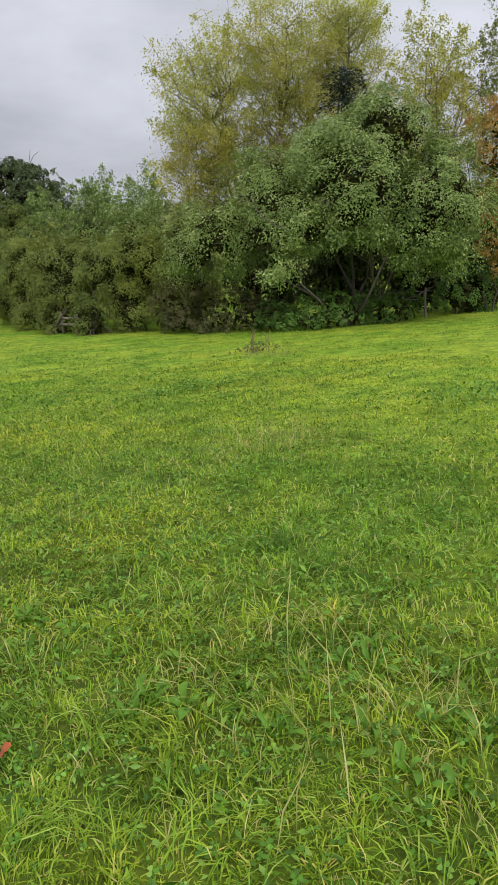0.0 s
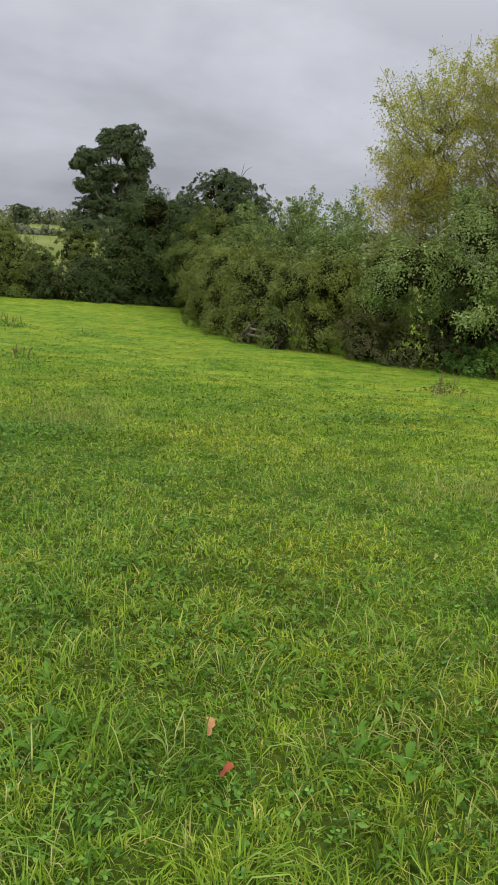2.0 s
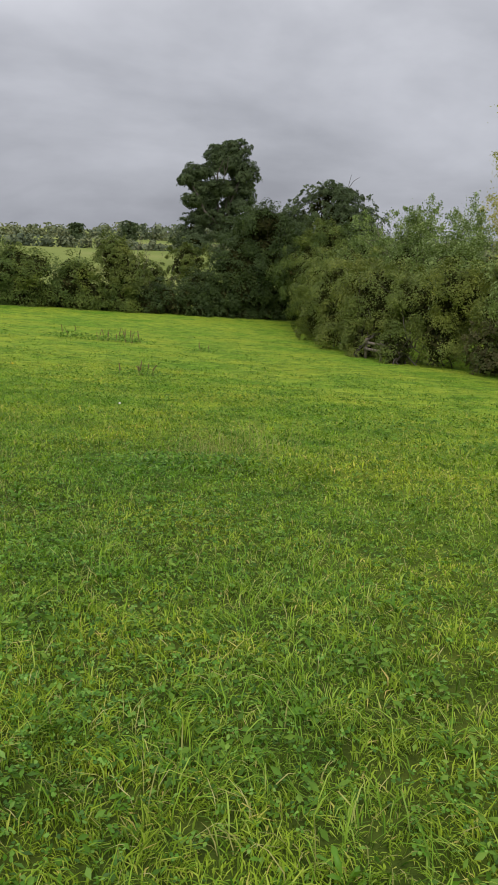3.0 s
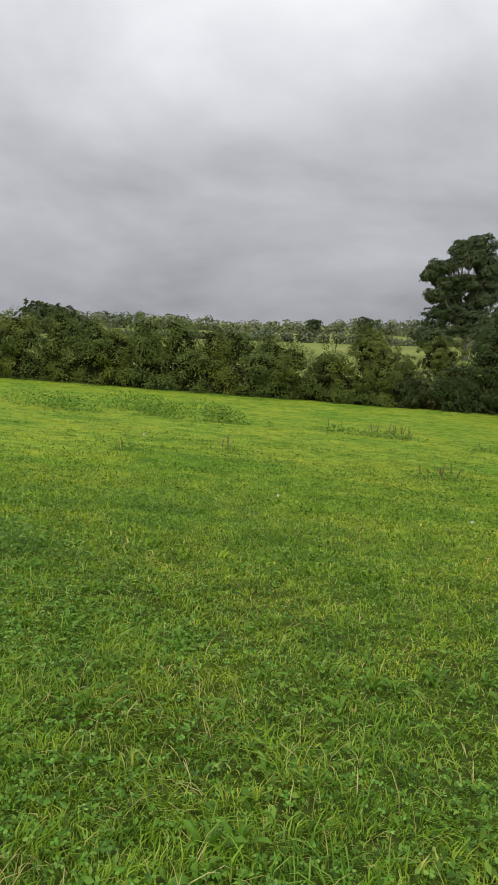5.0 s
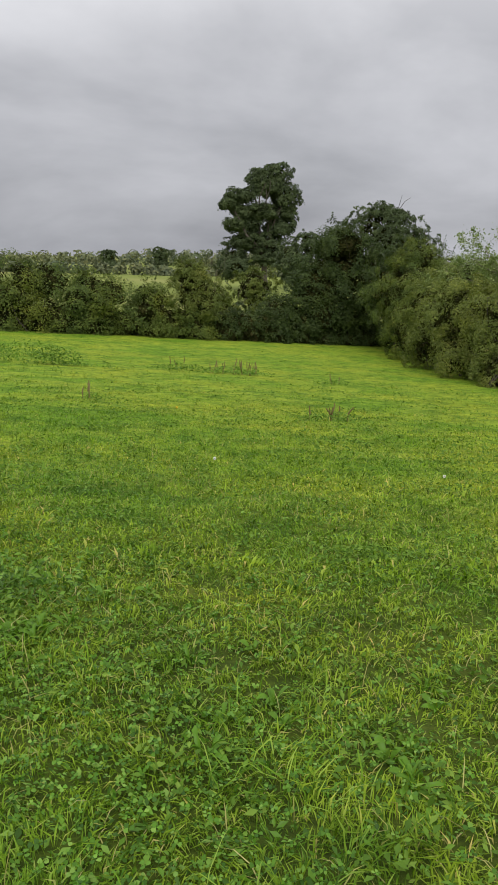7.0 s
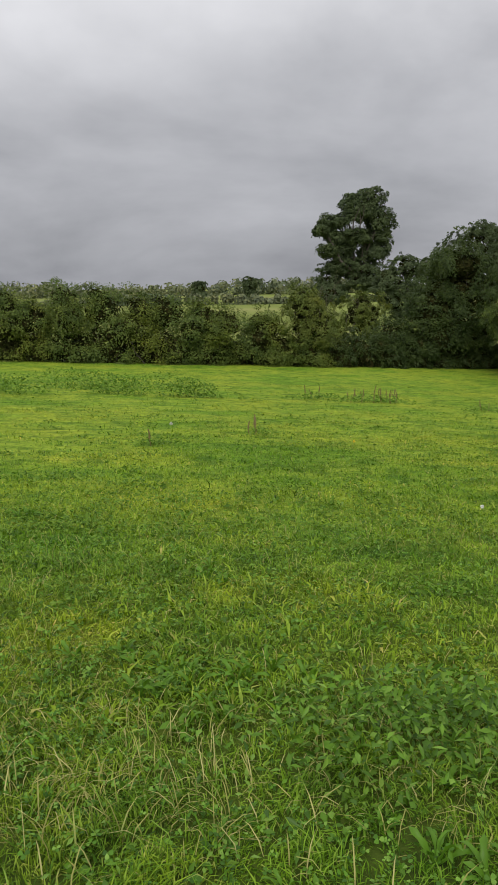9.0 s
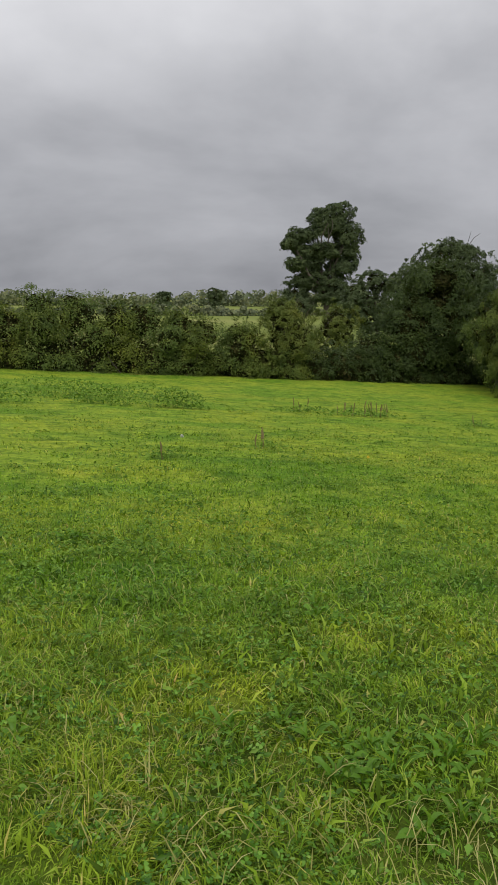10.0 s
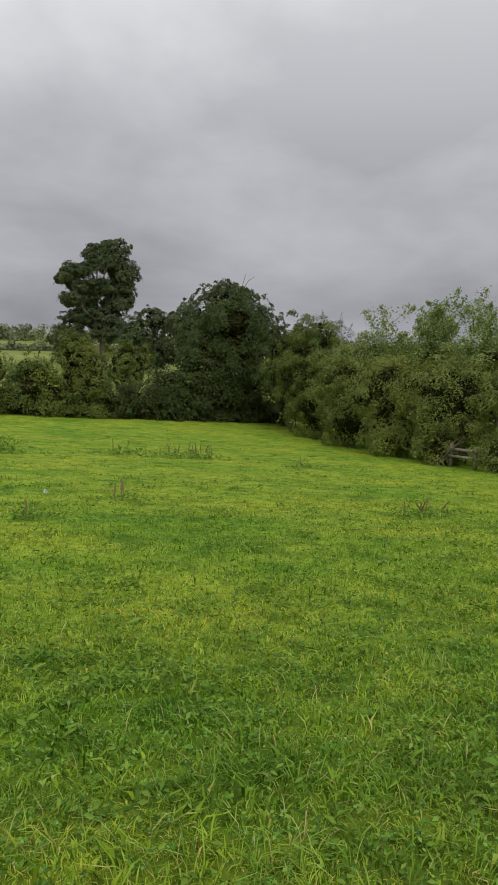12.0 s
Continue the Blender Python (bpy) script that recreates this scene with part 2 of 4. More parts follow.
# trees beyond the hedge: leaf greens greyed to include the haze of distance
M_OAK = leaf_mat("hazed_oak_leaves", [(0.0, (0.048, 0.07, 0.03)), (0.6, (0.078, 0.108, 0.046)), (1.0, (0.125, 0.16, 0.07))], (1.15, 1.12, 0.9), 0.12, 0.6, 0.5, 0.2, bough=0.45)
M_CONIFER = leaf_mat("conifer_needles", [(0.0, (0.014, 0.026, 0.018)), (1.0, (0.04, 0.06, 0.04))], (1, 1, 1), 1.0, 0.0, 0.6, 0.1)
M_NETTLE = leaf_mat("nettle_leaves", [(0.0, (0.05, 0.10, 0.02)), (0.6, (0.10, 0.185, 0.03)), (1.0, (0.16, 0.26, 0.05))], (0.7, 0.8, 0.8), 0.9, 0.6, 0.5, bough=2.0)
M_BRAMBLE = leaf_mat("bramble_and_dead_stems", [(0.0, (0.065, 0.06, 0.026)), (0.5, (0.13, 0.11, 0.045)), (0.8, (0.11, 0.135, 0.04)), (1.0, (0.24, 0.16, 0.08))], (0.7, 0.95, 0.9), 0.8, 0.6, 0.6, bough=2.0)
# distance haze is painted in: greens lightened and greyed
M_FARTREE = leaf_mat("hazed_distant_trees", [(0.0, (0.12, 0.14, 0.075)), (0.5, (0.165, 0.185, 0.09)), (1.0, (0.23, 0.235, 0.105))], (0.6, 0.7, 0.85), 0.03, 0.9, 0.7, 0.1, 0.1)
# near-black twig colour: the shade inside crowns is put into it
M_INNER_SHADE = leaf_mat("shaded_inner_twigs", [(0.0, (0.022, 0.024, 0.008)), (0.6, (0.038, 0.042, 0.013)), (1.0, (0.06, 0.052, 0.02))], (0.8, 1.0, 0.8), 0.8, 0.5, 0.9, 0.05, 9.0, 0.0)
M_BARK = bark_mat("grey_brown_bark", (0.05, 0.04, 0.03), (0.13, 0.11, 0.085))
M_TWIG = bark_mat("willow_bark", (0.10, 0.08, 0.055), (0.20, 0.17, 0.12))
M_RAIL = bark_mat("weathered_timber", (0.12, 0.09, 0.07), (0.27, 0.22, 0.18), 9.0)
M_WIRE = plain_mat("galvanised_wire", (0.25, 0.25, 0.25), 0.5)
M_DEAD = plain_mat("fallen_brown_leaf", (0.34, 0.17, 0.06), 0.85, 0.35, 30.0)
M_RED = plain_mat("fallen_red_leaf", (0.22, 0.05, 0.012), 0.8, 0.4, 30.0)
M_CLOCK = plain_mat("white_seed_down", (0.78, 0.78, 0.74), 0.9, 0.05)
M_YELLOW = plain_mat("yellow_petals", (0.72, 0.55, 0.04), 0.6, 0.1)

# ---- tools ----
rng = np.random.default_rng(7)


def mesh_np(name, V, F, mat):
    V, F = np.asarray(V, np.float32), np.asarray(F, np.int32)
    me = bpy.data.meshes.new(name)
    me.vertices.add(len(V))
    me.vertices.foreach_set("co", V.ravel())
    me.loops.add(F.size)
    me.loops.foreach_set("vertex_index", F.ravel())
    me.polygons.add(len(F))
    me.polygons.foreach_set("loop_start", np.arange(len(F), dtype=np.int32) * F.shape[1])
    me.materials.append(mat)
    me.update(calc_edges=True)
    return me


def part(name, V, F, mat, parent=None, label=""):
    ob = new(name, mesh_np(name, V, F, mat))
    if parent is not None:
        ob.parent = parent
        ob.matrix_parent_inverse = parent.matrix_basis.inverted()
    return tagged(ob, label)


def thing(name, base, label, category, group="", kind=""):
    ob = new(name)
    ob.empty_display_size = 0.2
    ob.matrix_basis = Matrix.Translation(base)
    return tagged(ob, label, category, group, kind)


SLOPE_X, SLOPE_Y, DISH, DISH_END = -0.0601, -0.1048, 0.000901, 63.0


def lie(x, y):
    """The height of the ground."""
    x, y = np.asarray(x, float), np.asarray(y, float)
    xe = 70 * np.tanh(x / 70)
    yb = np.where(y < 0, 40 * np.tanh(y / 40), np.minimum(y, DISH_END))
    z = SLOPE_X * xe + SLOPE_Y * yb + DISH * np.maximum(yb - 5, 0) ** 2
    far = np.clip((y - 62) / 60, 0, 1)
    z = z * (1 - far) + (-5.2) * far
    near = np.clip(1 - (np.abs(y) + np.abs(x)) / 160, 0, 1)
    z = z + near * (0.018 * np.sin(1.9 * x + 0.7 * y) + 0.016 * np.sin(2.6 * y - 1.1 * x + 1.3) + 0.03 * np.sin(0.55 * x + 0.41 * y + 2) * np.cos(0.37 * y - 0.3 * x))
    return z


def unit(v):
    return v / np.maximum(np.linalg.norm(v, axis=1, keepdims=True), 1e-9)


def leaf_mesh(P, N, A, length, width, fold=0.25):
    """One folded, pointed leaf at each place P, facing N, lying along A."""
    n = len(P)
    length, width = np.broadcast_to(length, n)[:, None], np.broadcast_to(width, n)[:, None]
    A = unit(A - N * (A * N).sum(1, keepdims=True))
    B = np.cross(N, A)
    V = np.stack([P - A * length / 2, P + A * length * 0.05 + B * width / 2 + N * width * fold, P + A * length / 2, P + A * length * 0.05 - B * width / 2 + N * width * fold], 1).reshape(-1, 3)
    i = np.arange(n)[:, None] * 4
    F = np.concatenate([i + np.array([[0, 1, 2]]), i + np.array([[0, 2, 3]])])
    return V, F


def round_leaves(P, N, A, size):
    """One small rounded, slightly cupped leaflet at each place."""
    n = len(P)
    size = np.broadcast_to(size, n)[:, None]
    A = unit(A - N * (A * N).sum(1, keepdims=True))
    B = np.cross(N, A)
    rim = [(-0.5, 0.0, 0.0), (-0.08, 0.36, 0.08), (0.32, 0.42, 0.1), (0.46, 0.0, 0.02), (0.32, -0.42, 0.1), (-0.08, -0.36, 0.08)]
    V = np.stack([P + (A * u + B * v + N * w) * size for u, v, w in rim], 1).reshape(-1, 3)
    i = np.arange(n)[:, None] * 6
    F = np.concatenate([i + np.array([q]) for q in ([0, 1, 2], [0, 2, 3], [0, 3, 4], [0, 4, 5])])
    return V, F


def tubes(paths, sides=5):
    """Tapered round limbs: (points, first radius, last radius) each."""
    VV, FF, k = [], [], 0
    ang = np.arange(sides) * 2 * np.pi / sides
    for pts, r0, r1 in paths:
        pts = np.asarray(pts, float)
        m = len(pts)
        d = unit(np.gradient(pts, axis=0))
        ref = np.where(np.abs(d[:, 2:3]) > 0.9, np.array([[1.0, 0, 0]]), np.array([[0, 0, 1.0]]))
        a = unit(np.cross(d, ref))
        b = np.cross(d, a)
        r = np.linspace(r0, r1, m)[:, None, None]
        ring = pts[:, None] + r * (np.cos(ang)[None, :, None] * a[:, None] + np.sin(ang)[None, :, None] * b[:, None])
        VV.append(ring.reshape(-1, 3))
        for s in range(m - 1):
            for j in range(sides):
                q = (j + 1) % sides
                FF.append((k + s * sides + j, k + s * sides + q, k + (s + 1) * sides + q, k + (s + 1) * sides + j))
        k += m * sides
    return np.concatenate(VV), np.array(FF)


def bent(a, b, bow=0.12, n=6):
    """A slightly crooked line from a to b."""
    a, b = np.asarray(a, float), np.asarray(b, float)
    t = np.linspace(0, 1, n)[:, None]
    off = rng.normal(0, 1, 3) * bow * np.linalg.norm(b - a)
    off2 = rng.normal(0, 1, (n, 3)) * 0.02 * np.linalg.norm(b - a)
    off2[0] = off2[-1] = 0
    return a + (b - a) * t + off * np.sin(np.pi * t) + off2


def lump(d, seed):
    r = np.random.default_rng(seed)
    out = np.zeros(len(d))
    for amp, fr in ((0.16, 2.2), (0.13, 4.2), (0.06, 8.0)):
        for _ in range(3):
            k = r.normal(0, 1, 3) * fr
            out += amp * np.sin(d @ k + r.uniform(0, 6.28)) * 0.7
    return 1 + out


def foliage(blobs, clumps, per, size, aspect=1.8, clump=0.45, shoots=0.08, shoot_len=0.7, droop=0.15, floor=True, deep=0.8, dense=46, inner=0.31):
    """A crown over lumpy rounded masses (centre and radii each): overlapping leafy boughs, each a ragged shallow dome
    that faces out and up, with loose leading shoots; and the twigs inside, as shade between boughs. Gives the leaves
    and the twigs."""
    P, N, A, S = [], [], [], []
    tw = []
    C, R = np.array([b[:3] for b in blobs], float), np.array([b[3:6] for b in blobs], float)
    for bi in range(len(blobs)):
        rx, ry, rz = R[bi]
        area = 4 * np.pi * (((rx * ry) ** 1.6 + (rx * rz) ** 1.6 + (ry * rz) ** 1.6) / 3) ** (1 / 1.6)
        for layer, count in ((0, max(8, int(area * clumps * 2.3))), (1, int(area * dense * 0.42))):
            d = unit(rng.normal(0, 1, (count, 3)))
            rad = lump(d, 11 + bi * 7) * (1.0 - 0.34 * rng.random(count) ** 0.8 if layer == 0 else rng.uniform(0.38, 0.58, count))
            p = C[bi] + d * R[bi] * rad[:, None]
            keep = np.ones(count, bool)
            for bj in range(len(blobs)):
                if bj != bi:
                    keep &= (((p - C[bj]) / R[bj]) ** 2).sum(1) > (deep * 0.8 if layer == 0 else 0.3)
            if floor:
                keep &= p[:, 2] > lie(p[:, 0], p[:, 1]) + 0.08
            # the side away from the light of the open field is thinner
            keep &= (d @ np.array([0.6, 0.8, -0.25]) < 0.35) | (rng.random(count) < 0.45)
            p, d = p[keep], d[keep]
            m = len(p)
            if not m:
                continue
            # inner layer: broad dark pieces that paint shade into the gaps between boughs
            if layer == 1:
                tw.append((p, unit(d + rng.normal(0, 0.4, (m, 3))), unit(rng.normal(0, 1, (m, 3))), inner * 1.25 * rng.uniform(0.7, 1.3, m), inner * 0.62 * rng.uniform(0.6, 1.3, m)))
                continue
            k = max(8, int(per * 1.05))
            n = m * k
            axis = unit(unit(d / R[bi]) * 0.85 + np.array([0, 0, 0.38]) + rng.normal(0, 0.28, (m, 3)))
            t1 = unit(np.cross(axis, np.array([0.31, 0.17, 0.93])))
            t2 = np.cross(axis, t1)
            wide = clump * 0.62 * rng.uniform(0.55, 1.4, m)
            ph = rng.uniform(0, 6.28, (m, 2))
            rep = np.repeat(np.arange(m), k)
            an = rng.uniform(0, 6.28, n)
            rim = wide[rep] * (1 + 0.3 * np.sin(3 * an + ph[rep, 0]) + 0.2 * np.sin(5 * an + ph[rep, 1]))
            u = np.sqrt(rng.random(n))
            side = t1[rep] * np.cos(an)[:, None] + t2[rep] * np.sin(an)[:, None]
            rise = 0.45 * (1 - u * u) * wide[rep] - rng.random(n) ** 1.5 * 0.75 * wide[rep]
            q = p[rep] + side * (u * rim)[:, None] + axis[rep] * rise[:, None]
            q[:, 2] -= droop * u * u * wide[rep] * 0.8
            P.append(q)
            N.append(unit(axis[rep] * 0.8 + side * (u * 0.55)[:, None] + np.array([0, 0, 0.25]) + rng.normal(0, 0.36, (n, 3))))
            A.append(unit(side + rng.normal(0, 0.5, (n, 3)) + np.array([0, 0, -0.3 - droop])))
            S.append(size * 1.02 * rng.uniform(0.65, 1.35, n))
            lead = np.flatnonzero((rng.random(m) < shoots * 0.8) & (d[:, 2] > -0.2))
            if len(lead):
                way = unit(d[lead] * 0.5 + np.array([0, 0, 0.9]) + rng.normal(0, 0.3, (len(lead), 3)))
                ln = shoot_len * rng.uniform(0.5, 1.2, len(lead)) + wide[lead] * 0.4
                g = np.repeat(np.arange(len(lead)), 22)
                run = rng.random(len(g))
                P.append(p[lead][g] + way[g] * (run * ln[g])[:, None] + rng.normal(0, 1, (len(g), 3)) * (size * 0.55 * (1.2 - run))[:, None])
                N.append(unit(rng.normal(0, 0.6, (len(g), 3)) + np.array([0, 0, 0.6])))
                A.append(unit(rng.normal(0, 1, (len(g), 3)) + way[g] * 0.6))
                S.append(size * rng.uniform(0.7, 1.2, len(g)))
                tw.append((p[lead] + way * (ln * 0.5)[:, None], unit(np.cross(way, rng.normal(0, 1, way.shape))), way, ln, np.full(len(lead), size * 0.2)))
    P, N, A, S = np.concatenate(P), np.concatenate(N), np.concatenate(A), np.concatenate(S)
    if floor:
        P[:, 2] = np.maximum(P[:, 2], lie(P[:, 0], P[:, 1]) + 0.02)
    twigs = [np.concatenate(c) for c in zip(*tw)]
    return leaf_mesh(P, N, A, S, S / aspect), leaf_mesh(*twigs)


def plumes(blobs, count, per, size, aspect, long, thick, up=0.7, hang=0.0):
    """Separate feathery plumes of narrow leaves that leave gaps of sky; also gives each plume's foot and tip."""
    P, N, A, S, ends = [], [], [], [], []
    for bx, by, bz, rx, ry, rz in blobs:
        for _ in range(max(1, int(count * rx * rz))):
            d = rng.normal(0, 1, 3)
            d /= np.linalg.norm(d)
            c = np.array([bx, by, bz]) + d * np.array([rx, ry, rz]) * rng.uniform(0.35, 1.0)
            way = np.array([d[0] * 0.7, d[1] * 0.7, up]) + rng.normal(0, 0.28, 3)
            way /= np.linalg.norm(way)
            ln = long * rng.uniform(0.6, 1.35)
            t = rng.random(per) ** 0.8
            w = thick * (1.15 - t)[:, None] * rng.uniform(0.7, 1.2)
            q = c + way * ((t - 0.5) * ln)[:, None] + rng.normal(0, 1, (per, 3)) * w
            q[:, 2] -= hang * t * t * ln * 0.5
            P.append(q)
            N.append(unit(rng.normal(0, 1, (per, 3)) + np.array([0, -0.3, 0.3])))
            A.append(unit(way * 0.6 + rng.normal(0, 0.5, (per, 3)) + np.array([0, 0, -0.6])))
            S.append(size * rng.uniform(0.6, 1.4, per))
            ends.append((c - way * ln * 0.5, c + way * ln * 0.45))
    P, N, A, S = np.concatenate(P), np.concatenate(N), np.concatenate(A), np.concatenate(S)
    return leaf_mesh(P, N, A, S, S / aspect), ends


def stems(base, blobs, count, r0, spread=0.35):
    """Several crooked stems from the ground into the crown's masses, each with side branches."""
    paths = []
    for i in range(count):
        b = blobs[i % len(blobs)]
        foot = np.array(base) + np.array([rng.normal(0, spread), rng.normal(0, spread), 0])
        foot[2] = lie(foot[0], foot[1]) - 0.06
        tip = np.array(b[:3]) + rng.normal(0, 0.3, 3) * np.array(b[3:6])
        line = bent(foot, tip, 0.08, 7)
        paths.append((line, r0, r0 * 0.35))
        for _ in range(3):
            s = line[rng.integers(3, 7)]
            e = np.array(b[:3]) + unit(rng.normal(0, 1, (1, 3)))[0] * np.array(b[3:6]) * 0.9
            paths.append((bent(s, e, 0.1, 5), r0 * 0.4, r0 * 0.1))
    return paths


def bush(name, base, blobs, mat, label, category, size, clumps=1.2, per=74, count=6, r0=0.04, bark=None, group="", **more):
    base = (base[0], base[1], float(lie(base[0], base[1])))
    ob = thing(name, base, label, category, group)
    part("stem", *tubes(stems(base, blobs, count, r0)), bark or M_BARK, ob, "thin forking woody stem")
    leaves, twigs = foliage(blobs, clumps, per, size, **more)
    part("crown", *leaves, mat, ob)
    tagged(part("shade_twigs", *twigs, M_INNER_SHADE, ob), "inner twigs and shoot stems, coloured dark as the crown's inner shade", kind="stuff")
    return ob

# ---- the ground: one sheet out to the horizon ----
def graded(lo, hi, fine_lo, fine_hi, step, growth=1.16):
    vals = list(np.arange(fine_lo, fine_hi + 1e-6, step))
    s = step
    while vals[-1] < hi:
        s *= growth
        vals.append(vals[-1] + s)
    s = step
    while vals[0] > lo:
        s *= growth
        vals.insert(0, vals[0] - s)
    return np.array(vals)


gx, gy = graded(-3500, 3500, -14, 36, 0.6), graded(-3500, 4200, -8, 64, 0.6)
X, Y = np.meshgrid(gx, gy)
Z = lie(X, Y)
nx, ny = len(gx), len(gy)
ii = (np.arange(ny - 1)[:, None] * nx + np.arange(nx - 1)[None, :]).ravel()
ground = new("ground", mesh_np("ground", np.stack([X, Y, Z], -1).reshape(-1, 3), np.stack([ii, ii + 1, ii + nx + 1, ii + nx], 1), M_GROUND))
ground.data.polygons.foreach_set("use_smooth", np.ones(len(ground.data.polygons), bool))
tagged(ground, "sloping rough green pasture with short uneven grass", "field", kind="structure")

# ---- grass ----
# the walk runs from (3, -5) to (-4.7, 5.6); u along it, v to the side that is looked at
U, W, START = np.array([-0.58, 0.814]), np.array([0.814, 0.58]), np.array([3.0, -5.1])


def strew(n, u0, u1, v0, v1, power=1.0):
    """Places over a strip beside the walk, denser near it."""
    v = v0 * (v1 / v0) ** (rng.random(n) ** power)
    u = rng.uniform(u0, u1, n) + rng.uniform(-1, 1, n) * 0.6 * v
    return START + np.outer(u, U) + np.outer(v, W)


def drift(p, scale, seed):
    """A smooth pattern from 0 to 1 over the field."""
    r = np.random.default_rng(seed)
    out = np.zeros(len(p))
    for k in range(6):
        w = r.normal(0, 1, 2) / scale * (1 + 0.5 * k)
        out += np.sin(p @ w * 3 + r.uniform(0, 6.28)) / (1 + 0.5 * k)
    return 1 / (1 + np.exp(-2.2 * out))


def near_spots(p, spots):
    """How close each place lies to some spots of the field (x, y, radius), 0 to 1."""
    out = np.zeros(len(p))
    for x, y, r in spots:
        out = np.maximum(out, np.exp(-((p[:, 0] - x) ** 2 + (p[:, 1] - y) ** 2) / r ** 2))
    return out


LONG_SPOTS = [(4.3, -2.6, 1.0), (3.3, -1.2, 0.9), (2.9, -2.4, 0.6), (3.6, 0.2, 0.8), (-3.6, 7.6, 0.8), (-2.6, 8.4, 0.7), (5.6, -1.6, 0.8)]
DRY_SPOTS = [(4.6, -3.6, 0.5), (4.7, -2.9, 0.6), (4.2, 5.0, 0.7), (-3.3, 6.2, 0.7), (-3.9, 7.0, 0.5), (-2.7, 5.4, 0.5), (0.6, 2.6, 0.35), (6.9, 0.9, 0.8), (-1.5, 5.5, 0.5)]
CLOVER_SPOTS = [(0.1, 1.7, 0.55), (-0.5, 3.6, 0.9), (2.2, -0.8, 0.8), (2.1, 1.3, 0.9), (-0.2, 3.6, 0.7), (1.2, 0.6, 0.7), (-3.0, 5.6, 0.4), (3.4, 2.4, 0.9)]


def blades(p, length, width, lay, seed):
    """Bent tapered grass blades; tufts lean together."""
    n = len(p)
    z = lie(p[:, 0], p[:, 1]) - 0.005
    head = drift(p, 0.8, seed) * 6.28 + drift(p, 0.25, seed + 1) * 4 + rng.normal(0, 0.8, n)
    L = length * rng.uniform(0.5, 1.4, n) * (0.4 + 0.6 * drift(p, 0.5, seed + 2) + 0.6 * drift(p, 0.17, seed + 3))
    a1 = rng.uniform(0.05, 0.6, n) * lay
    a2 = a1 + rng.uniform(0.3, 1.2, n) * lay
    h = np.stack([np.cos(head), np.sin(head), 0 * head], 1)
    side = np.stack([-np.sin(head), np.cos(head), 0 * head], 1)
    turn = rng.normal(0, 0.5, n)[:, None]
    side = unit(side + h * turn)
    b = np.column_stack([p, z])
    upv = np.array([0, 0, 1.0])
    m = b + (h * np.sin(a1)[:, None] + upv * np.cos(a1)[:, None]) * (L * 0.5)[:, None]
    t = m + (h * np.sin(a2)[:, None] + upv * np.cos(a2)[:, None]) * (L * 0.5)[:, None]
    t[:, 2] = np.maximum(t[:, 2], z + 0.015)
    w = (width * rng.uniform(0.6, 1.3, n))[:, None] * side / 2
    V = np.stack([b, m + w, t, m - w], 1).reshape(-1, 3)
    i = np.arange(n)[:, None] * 4
    F = np.concatenate([i + np.array([[0, 1, 3]]), i + np.array([[1, 2, 3]])])
    return V, F


def long_blades(p, length, width, lay, seed):
    """Longer blades in four points of a smooth arch, combed the same way in each tuft."""
    n = len(p)
    z = lie(p[:, 0], p[:, 1]) - 0.005
    head = drift(p, 0.7, seed) * 6.28 + drift(p, 0.25, seed + 1) * 3 + rng.normal(0, 0.5, n)
    L = length * rng.uniform(0.5, 1.4, n) * (0.6 + 0.8 * drift(p, 0.5, seed + 2))
    a = rng.uniform(0.05, 0.45, n) * lay
    bend = rng.uniform(0.25, 0.6, n) * lay
    h = np.stack([np.cos(head), np.sin(head), 0 * head], 1)
    side = unit(np.stack([-np.sin(head), np.cos(head), 0 * head], 1) + h * rng.normal(0, 0.4, n)[:, None])
    w = (width * rng.uniform(0.6, 1.3, n))[:, None] * side / 2
    q = np.column_stack([p, z])
    rows = [q - w * 0.6, q + w * 0.6]
    for k, wide in ((0, 1.0), (1, 0.8), (2, 0.0)):
        an = a + bend * k
        q = q + (h * np.sin(an)[:, None] + np.array([0, 0, 1.0]) * np.cos(an)[:, None]) * (L / 3)[:, None]
        q[:, 2] = np.maximum(q[:, 2], z + 0.015 + 0.004 * k)
        rows += [q - w * wide, q + w * wide] if wide else [q]
    V = np.stack(rows, 1).reshape(-1, 3)
    i = np.arange(n)[:, None] * 7
    F = np.concatenate([i + np.array([f]) for f in ([0, 1, 3], [0, 3, 2], [2, 3, 5], [2, 5, 4], [4, 5, 6])])
    return V, F


p = strew(740000, -1.5, 18.5, 0.7, 17.0, 0.9)
p = p[rng.random(len(p)) < 0.35 + 0.65 * drift(p, 0.28, 40)]
v = (p - START) @ W
tagged(part("grass", *blades(p, np.maximum(0.08 - 0.0028 * v, 0.042), 0.0040 + 0.0011 * v, 1.5, 1), M_GRASS), "short lush green meadow grass, tufted and bent over", "grass", kind="stuff")
p = strew(90000, -1.5, 18.5, 0.8, 13.0, 0.9)
p = p[rng.random(len(p)) < drift(p, 0.6, 9) ** 3 * 0.8 + near_spots(p, LONG_SPOTS)]
tagged(part("long_grass", *long_blades(p, 0.15, 0.005, 1.85, 3), M_LONG), "longer green grass tufts lying over in the meadow", "grass", kind="stuff")
p = strew(36000, -1.5, 15.5, 1.0, 14.0, 0.9)
p = p[rng.random(len(p)) < 0.12 + 0.45 * drift(p, 0.5, 21) ** 4 + 0.9 * near_spots(p, DRY_SPOTS)]
tagged(part("dry_grass", *long_blades(p, 0.13, 0.0042, 1.6, 5), M_STRAW), "straw-coloured dry grass blades among the green", "grass", kind="stuff")
r = 8 * (60 / 8) ** rng.random(210000)
